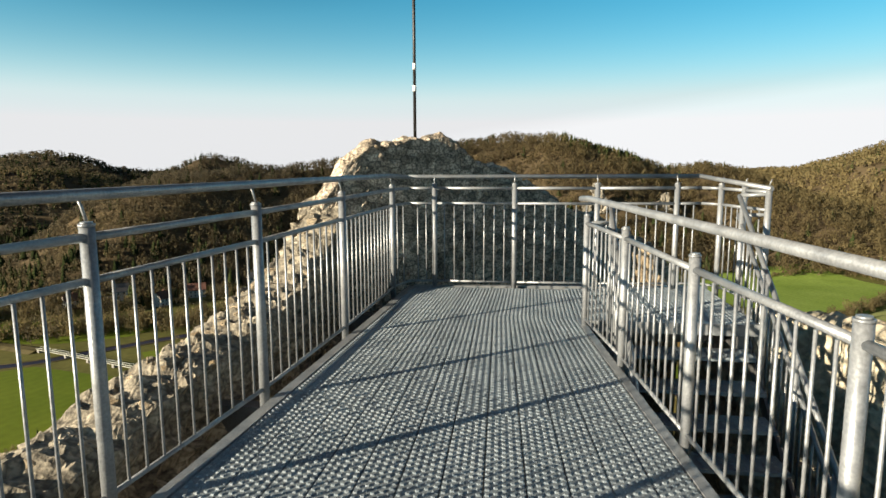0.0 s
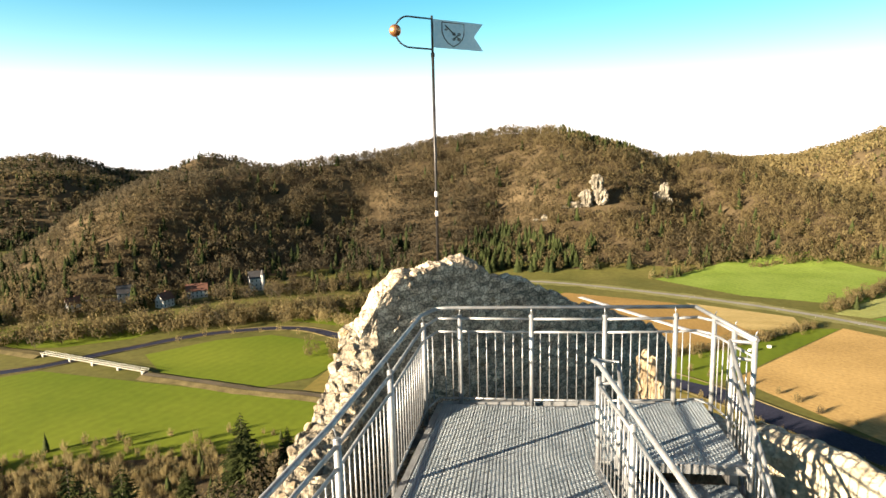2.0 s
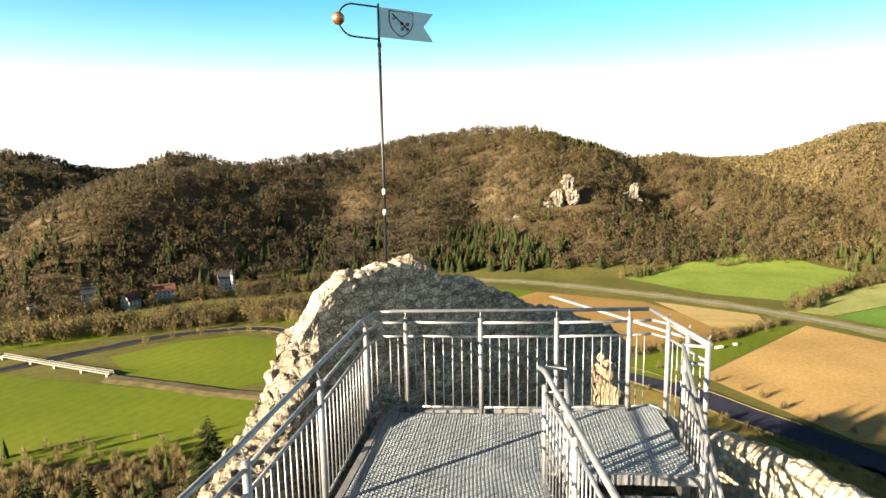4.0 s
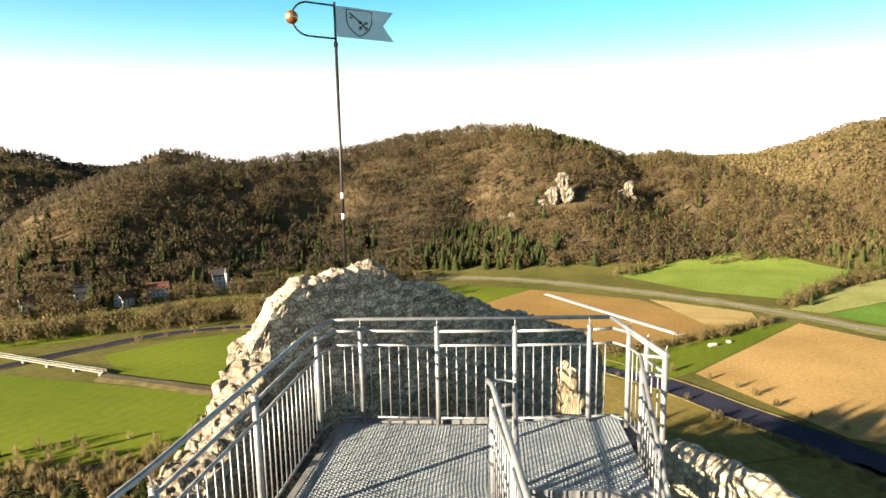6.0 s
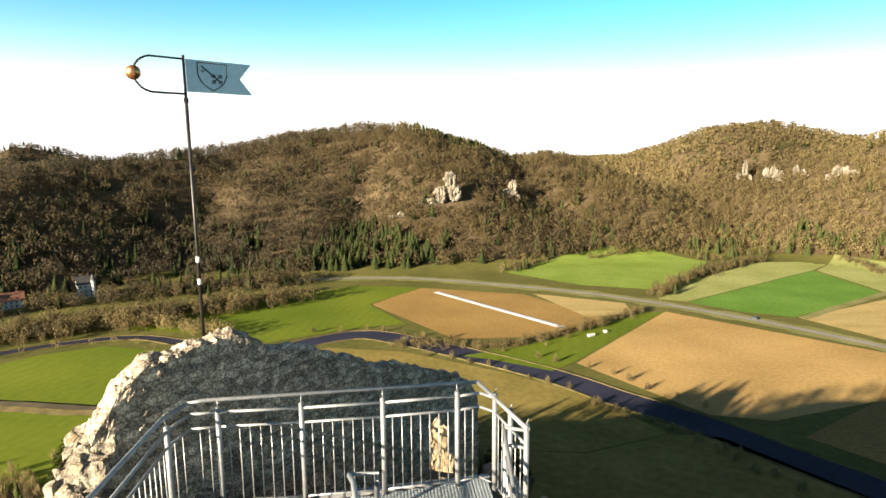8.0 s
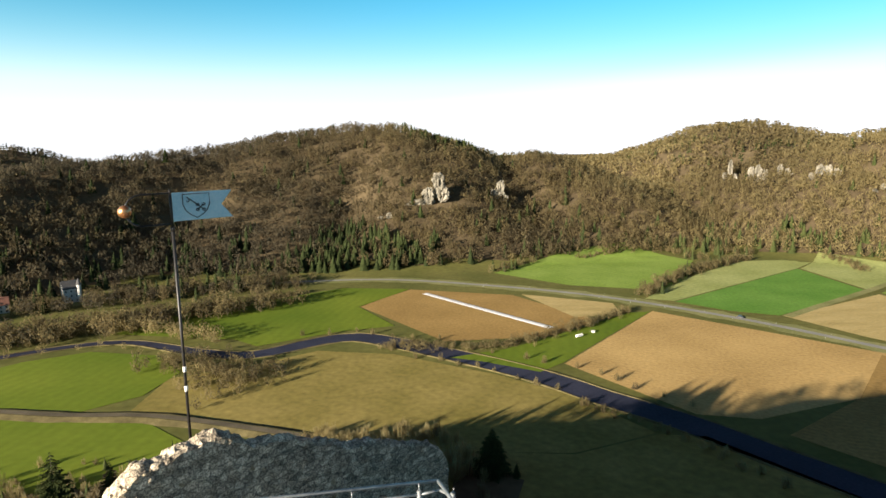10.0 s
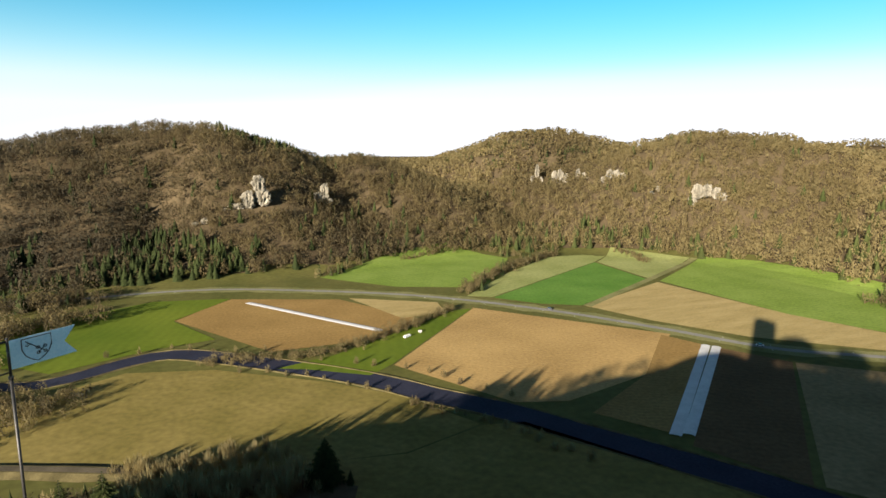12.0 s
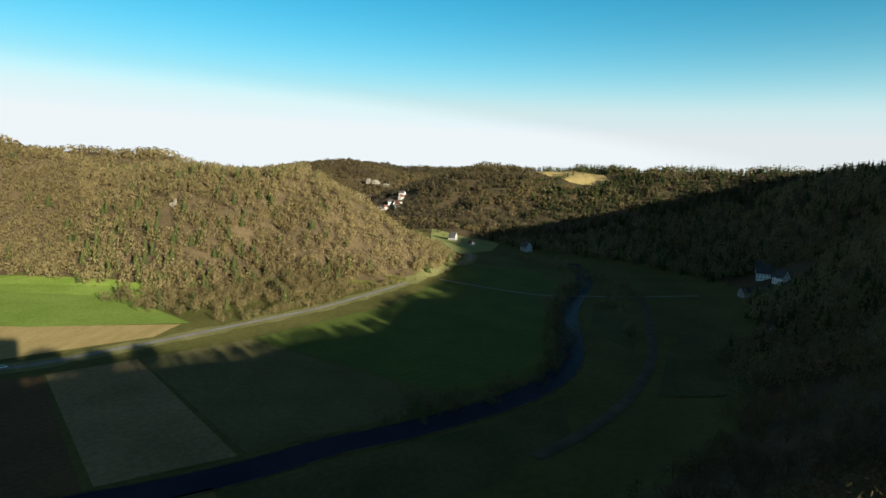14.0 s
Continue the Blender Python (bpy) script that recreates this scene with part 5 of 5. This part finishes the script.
# ---------------------------------------------------------------- houses
def house(x, y, w, d, h, rh, turn, roof_mat, label, group="", floors=2, turret=False, windows=True, sink=1.2, wall=None):
    ob = thing("house", label, "house", group, (x, y, land1(x, y) - sink))
    ob.rotation_euler = (0, 0, radians(turn))
    bm = bmesh.new()
    box(bm, -w / 2, w / 2, -d / 2, d / 2, 0, h + sink)
    for sx in (-1, 1):                                            # gables
        a = [bm.verts.new((sx * w / 2, -d / 2, h + sink)), bm.verts.new((sx * w / 2, d / 2, h + sink)), bm.verts.new((sx * w / 2, 0, h + sink + rh * 0.97))]
        bm.faces.new(a)
    part("wall", bm, wall or M_RENDER, ob)
    bm = bmesh.new()
    o, t = 0.5, 0.25
    for s in (-1, 1):
        vs = [(-w / 2 - o, s * (d / 2 + o), h + sink - rh * o / (d / 2)), (w / 2 + o, s * (d / 2 + o), h + sink - rh * o / (d / 2)), (w / 2 + o, 0, h + sink + rh), (-w / 2 - o, 0, h + sink + rh)]
        lo = [bm.verts.new(v) for v in vs]
        hi = [bm.verts.new((v[0], v[1], v[2] + t)) for v in vs]
        bm.faces.new(lo)
        bm.faces.new(hi[::-1])
        for k in range(4):
            bm.faces.new((lo[k], lo[(k + 1) % 4], hi[(k + 1) % 4], hi[k]))
    bmesh.ops.recalc_face_normals(bm, faces=bm.faces[:])
    roof = part("roof", bm, roof_mat, ob)
    bm = bmesh.new()
    box(bm, w * 0.2, w * 0.2 + 0.8, 0.6, 1.4, h + sink + rh * 0.4, h + sink + rh + 1.1)
    part("chimney", bm, M_ROOF, roof)
    if windows:
        bm = bmesh.new()
        box(bm, -0.5, 0.5, -0.06, 0.06, 0, 1.4)
        me = bpy.data.meshes.new("window")
        bm.to_mesh(me)
        bm.free()
        me.materials.append(M_GLASS)
        n = max(2, int(w / 3))
        for f in range(floors):
            z = sink + 1.0 + f * (h - 0.6) / floors
            for k in range(n):
                px = -w / 2 + w * (k + 0.5) / n
                for s in (-1, 1):
                    shared("window", me, ob, Matrix.Translation((px, s * d / 2, z)))
            for s in (-1, 1):
                for q in (-d / 4, d / 4):
                    shared("window", me, ob, Matrix.Translation((s * w / 2, q, z)) @ Matrix.Rotation(math.pi / 2, 4, "Z"))
        for s in (-1, 1):
            shared("window", me, ob, Matrix.Translation((s * w / 2, 0, sink + h + rh * 0.2)) @ Matrix.Rotation(math.pi / 2, 4, "Z"))
    if turret:
        bm = bmesh.new()
        bmesh.ops.create_cone(bm, segments=10, radius1=1.5, radius2=1.5, depth=h + 2 + sink, cap_ends=True, matrix=Matrix.Translation((w / 2, -d / 2, (h + 2 + sink) / 2)))
        tw = part("turret", bm, M_RENDER, ob)
        bm = bmesh.new()
        bmesh.ops.create_cone(bm, segments=10, radius1=1.9, radius2=0.05, depth=5, cap_ends=True, matrix=Matrix.Translation((w / 2, -d / 2, h + 2 + sink + 2.5)))
        part("turret_roof", bm, M_SLATE, tw)
    return ob


house(-214, 452, 10, 8, 10.5, 5, 35, M_SLATE, "tall white villa with a turret at the wood's edge", floors=3, turret=True)
house(-250, 426, 15, 9, 6, 4.5, 30, M_ROOF, "long white house with a red-brown roof")
house(-259, 397, 10, 8, 6, 4.5, 75, M_ROOF, "white gabled house by the river")
house(-290, 398, 11, 9, 6, 5, 40, M_SLATE, "pale house among trees on the slope")
house(-312, 372, 9, 7, 5, 4, 60, M_ROOF, "small house half hidden by trees")
house(958, 5, 12, 8, 5, 8, 60, M_SLATE, "sunlit farmhouse with a steep dark roof")
house(903, -23, 15, 7, 3.5, 3.5, 20, M_ROOF, "low farm building beside the meadow")
house(862, -101, 14, 11, 7, 7, 30, M_SLATE, "pale farmhouse in the shade")
house(620, -315, 13, 10, 7, 8, 65, M_SLATE, "white gabled house in the shaded hamlet", "shaded hamlet", wall=M_WHITE)
house(576, -310, 12, 9, 6, 7, 20, M_SLATE, "white gabled house in the shaded hamlet", "shaded hamlet", wall=M_WHITE)
house(563, -276, 18, 9, 4, 4, 100, M_SLATE, "low barn of the shaded hamlet", "shaded hamlet")
house(650, -326, 9, 8, 5, 6, 70, M_SLATE, "small white gabled house in the shaded hamlet", "shaded hamlet", wall=M_WHITE)
house(422, -228, 5, 4, 3, 2, 40, M_SLATE, "tiny white hut by the lane", windows=False)
vil = random.Random(5)
for k in range(34):
    vx, vy = 1490 + vil.uniform(-45, 45), 262 + vil.uniform(-40, 34)
    if k > 22:
        vx, vy = 1270 + vil.uniform(-40, 60), 145 + vil.uniform(-28, 26)
    house(vx, vy, vil.uniform(8, 13), vil.uniform(7, 9), vil.uniform(4, 6.5), vil.uniform(3.5, 5), vil.uniform(0, 180), vil.choice((M_ROOF, M_ROOF, M_SLATE)),
          "far pale village house with a pitched roof", "far village", windows=k < 12, sink=3)

# ---------------------------------------------------------------- footbridge, trailer, road furniture
bridge = thing("footbridge", "long pale green steel footbridge on concrete piers", "bridge", at=(-262, 285, FLOOR - 0.7))
BA, BB = Vector((0, 0, 0)), Vector((77, -24, 0))
L = (BB - BA).length
bridge.rotation_euler = (0, 0, math.atan2(BB.y, BB.x))
bm = bmesh.new()
box(bm, 0, L, -1.2, 1.2, 2.1, 2.5)
part("deck", bm, M_TRACK, bridge)
for s in (-1, 1):
    bm = bmesh.new()
    box(bm, 0, L, s * 1.25 - 0.06, s * 1.25 + 0.06, 3.38, 3.5)
    box(bm, 0, L, s * 1.22 - 0.1, s * 1.22 + 0.1, 2.35, 2.58)
    part("handrail", bm, M_BRIDGE, bridge)
    bm = bmesh.new()
    box(bm, -0.06, 0.06, s * 1.25 - 0.05, s * 1.25 + 0.05, 2.7, 3.4)
    me = bpy.data.meshes.new("rail_post")
    bm.to_mesh(me)
    bm.free()
    me.materials.append(M_BRIDGE)
    for k in range(33):
        shared("rail_post", me, bridge, Matrix.Translation((L * k / 32, 0, 0)))
for u in (0.02, 0.3, 0.52, 0.76, 0.98):
    bm = bmesh.new()
    box(bm, L * u - 0.8, L * u + 0.8, -1.5, 1.5, -0.6, 2.35)
    part("pier", bm, M_ROAD, bridge)

trailer = thing("site_trailer", "long white trailer parked beside the hedge", "trailer", at=(117, 313, FLOOR))
trailer.rotation_euler = (0, 0, radians(28))
trailer.scale = (0.62, 0.6, 0.5)
bm = bmesh.new()
vs = box(bm, -4.0, 4.0, -1.2, 1.2, 0.7, 3.1)
bmesh.ops.bevel(bm, geom=bm.edges[:], offset=0.2, segments=2, affect="EDGES")
body = part("body", bm, M_WHITE, trailer)
for k in (-2.6, -0.6, 1.6):
    bm = bmesh.new()
    box(bm, k - 0.5, k + 0.5, -1.23, -1.19, 1.7, 2.4)
    part("window", bm, M_GLASS, body)
for sx in (-1.6, 1.2):
    for sy in (-1.0, 1.0):
        bm = bmesh.new()
        tube(bm, [(sx, sy - 0.12, 0.45), (sx, sy + 0.12, 0.45)], 0.45, 14)
        part("wheel", bm, M_IRON, trailer)
hut = thing("field_hut", "small white field hut beside the hedge", "hut", at=(127.5, 319.5, FLOOR))
hut.scale = (0.6, 0.6, 0.55)
bm = bmesh.new()
box(bm, -1.5, 1.5, -1.2, 1.2, 0, 2.1)
part("wall", bm, M_RENDER, hut)
bm = bmesh.new()
box(bm, -1.7, 1.7, -1.4, 1.4, 2.1, 2.3)
part("roof", bm, M_FOIL, hut)

bm = bmesh.new()
box(bm, -0.07, 0.07, -0.07, 0.07, -0.2, 1.0)
box(bm, -0.075, 0.075, -0.075, 0.075, 0.7, 0.85)
me = bpy.data.meshes.new("marker_post")
bm.to_mesh(me)
bm.free()
me.materials.append(M_WHITE)
road_line = smooth_line(ROAD, 30)
for i in range(8, len(road_line) - 6):
    p, q = road_line[i], road_line[i + 1]
    t = (q - p).normalized()
    for s in (-1, 1):
        o = shared("marker_post", me, None, Matrix.Translation((p.x + t.y * 4.2 * s, p.y - t.x * 4.2 * s, land1(p.x, p.y) + 0.2)) @ Matrix.Scale(0.45, 4))
        tagged(o, "white roadside marker post on the verge", "marker post", "road markers")


def parked_car(x, y, turn, paint, label):
    ob = thing("car", label, "car", at=(x, y, land1(x, y) + 0.32))
    ob.rotation_euler = (0, 0, radians(turn))
    bm = bmesh.new()
    box(bm, -2.1, 2.1, -0.85, 0.85, 0.3, 0.9)
    bmesh.ops.bevel(bm, geom=bm.edges[:], offset=0.15, segments=2, affect="EDGES")
    part("body", bm, paint, ob)
    bm = bmesh.new()
    vs = box(bm, -1.5, 1.1, -0.75, 0.75, 0.88, 1.45)
    for v in vs[4:]:
        v.co.x *= 0.7
        v.co.y *= 0.85
    part("cabin", bm, M_GLASS, ob)
    for sx in (-1.3, 1.3):
        for sy in (-0.8, 0.8):
            bm = bmesh.new()
            tube(bm, [(sx, sy - 0.1, 0.32), (sx, sy + 0.1, 0.32)], 0.32, 12)
            part("wheel", bm, M_IRON, ob)


parked_car(291, 221, -52, M_WHITE, "white car on the country road")
parked_car(227, 333, -56, M_SLATE, "dark grey car on the country road")


# ---------------------------------------------------------------- spruces below the castle
def big_spruce(seed, tall, wide):
    """Trunk and crown meshes of a near spruce: whorls of drooping boughs set with short sprays."""
    rng = np.random.default_rng(seed)
    v, f = [], []
    tiers = 26
    for t in range(tiers):
        u = t / (tiers - 1)
        z = tall * (0.06 + 0.92 * u)
        r = wide * (1 - u) ** 0.75 + 0.15
        arms = 12 if u < 0.7 else 8
        for k in range(arms):
            a = 2 * math.pi * (k + rng.uniform(-0.35, 0.35)) / arms + t * 1.1
            rr = r * rng.uniform(0.65, 1.15)
            d = np.array([math.cos(a), math.sin(a), 0])
            n = np.array([-d[1], d[0], 0])
            droop = rng.uniform(0.25, 0.5)
            tip = d * rr + np.array([0, 0, z - rr * droop + 0.12 * rr])
            root = np.array([0, 0, z + 0.25])
            m = 5
            for q in range(1, m + 1):
                w = q / m
                c = root * (1 - w) + tip * w + np.array([0, 0, -0.12 * math.sin(math.pi * w) * rr])
                ln = rr * 0.50 * (1.15 - w * 0.6)
                for s in (-1, 1):
                    b = len(v)
                    e = c + (n * s * 0.8 + d * 0.6) * ln + np.array([0, 0, -0.25 * ln + rng.uniform(-0.1, 0.1)])
                    v += [tuple(c - d * ln * 0.3), tuple(c + d * ln * 0.35 + [0, 0, 0.05]), tuple(e)]
                    f.append((b, b + 1, b + 2))
            b = len(v)
            v += [tuple(tip + d * rr * 0.12), tuple(tip - d * rr * 0.2 + n * rr * 0.12), tuple(tip - d * rr * 0.2 - n * rr * 0.12)]
            f.append((b, b + 1, b + 2))
    crown = raw_mesh("crown", v, f, M_SPRUCE)
    att = crown.attributes.new("tint", "FLOAT", "POINT")
    att.data.foreach_set("value", np.repeat(rng.uniform(0.1, 0.8, len(v) // 3), 3).astype(np.float32))
    bm = bmesh.new()
    tube(bm, [(0, 0, -1.5), (0, 0, tall * 0.5), (0, 0, tall * 0.97)], 0.16, 7)
    for w in bm.verts:
        k = 1.5 - 1.35 * max(w.co.z, 0) / tall
        w.co.x *= k
        w.co.y *= k
    trunk = bpy.data.meshes.new("trunk")
    bm.to_mesh(trunk)
    bm.free()
    trunk.materials.append(M_BARK)
    return crown, trunk


SPRUCES = [big_spruce(k, 15, w) for k, w in ((1, 4.5), (2, 4.0), (3, 3.5))]
for i, (x, y, h) in enumerate([(-50, 90, 16), (-44, 96, 10.5), (-59, 60, 23), (-56, 66, 19), (-59, 86, 11), (-33, 97, 12), (-14, 102, 15), (-20, 101, 13),
                               (-9, 103, 13), (-40, 95, 10), (39, 177, 15.5), (46, 172, 5.5), (-66, 72, 20), (58, -14, 16), (66, -9, 13), (-4, 98, 12)]):
    crown, trunk = SPRUCES[i % 3]
    o = thing("spruce_tree", "dark broad conifer in the shaded meadow" if y > 170 else "dark green spruce on the castle slope" if h > 14 else "young spruce among the scrub on the slope", "tree", "castle spruces", (x, y, land1(x, y)))
    broad = 1.5 if (x, y) == (39, 177) else 1.0
    o.scale = (broad * h / 15, broad * h / 15, h / 15)
    o.rotation_euler = (0, 0, i * 1.3)
    shared("trunk", trunk, o)
    shared("crown", crown, o)


# ---------------------------------------------------------------- loose and proud stones of the ruin
def stone_mesh(seed):
    rng = random.Random(seed)
    bm = bmesh.new()
    sx, sy, sz = rng.uniform(0.8, 1.3), rng.uniform(0.7, 1.1), rng.uniform(0.45, 0.8)
    for _ in range(15):
        v = Vector((rng.gauss(0, 1), rng.gauss(0, 1), rng.gauss(0, 1))).normalized()
        m = max(abs(v.x), abs(v.y), abs(v.z))
        v = v * (0.55 + 0.45 / m * 0.8)
        bm.verts.new((v.x * sx * 0.5, v.y * sy * 0.5, v.z * sz * 0.5))
    bmesh.ops.convex_hull(bm, input=bm.verts[:])
    bmesh.ops.delete(bm, geom=[v for v in bm.verts if not v.link_faces], context="VERTS")
    bmesh.ops.recalc_face_normals(bm, faces=bm.faces[:])
    me = bpy.data.meshes.new("stone")
    bm.to_mesh(me)
    bm.free()
    me.materials.append(M_BLOCK)
    return me


STONES = [stone_mesh(k) for k in range(12)]


def set_stones(wall, count, seed, keep, lo, hi, sink=0.25):
    rng = random.Random(seed)
    polys = [p for p in wall.data.polygons if keep(p.center, p.normal)]
    for p in rng.sample(polys, min(count, len(polys))):
        s = rng.uniform(lo, hi)
        n = p.normal
        q = n.to_track_quat("Z", "Y").to_matrix().to_4x4()
        m = Matrix.Translation(p.center - n * s * sink * 0.3) @ q @ Matrix.Rotation(rng.uniform(-0.5, 0.5), 4, "Z") @ Matrix.Rotation(rng.uniform(-0.2, 0.2), 4, "X") @ Matrix.Scale(s, 4)
        shared("stone", rng.choice(STONES), wall, m)


set_stones(wall_left, 295, 1, lambda c, n: c.y > -4.6 and c.z > -0.8, 0.04, 0.16, 0.7)
set_stones(wall_front, 40, 2, lambda c, n: c.x < -1.35 and c.z > -0.5, 0.04, 0.13, 0.8)
set_stones(wall_front, 20, 3, lambda c, n: c.x > -1.5 and c.z > 0.0 and n.z < 0.6 and c.z < 1.2, 0.05, 0.10)
set_stones(wall_front, 30, 4, lambda c, n: n.z > 0.6 and c.z > 0.2, 0.04, 0.10, 0.9)
set_stones(wall_right, 70, 5, lambda c, n: -3 < c.y < 1.2 and c.z > -0.6 and n.z > 0.5, 0.06, 0.16, 0.8)
set_stones(wall_stub, 10, 6, lambda c, n: c.z > -0.4, 0.06, 0.12, 0.9)
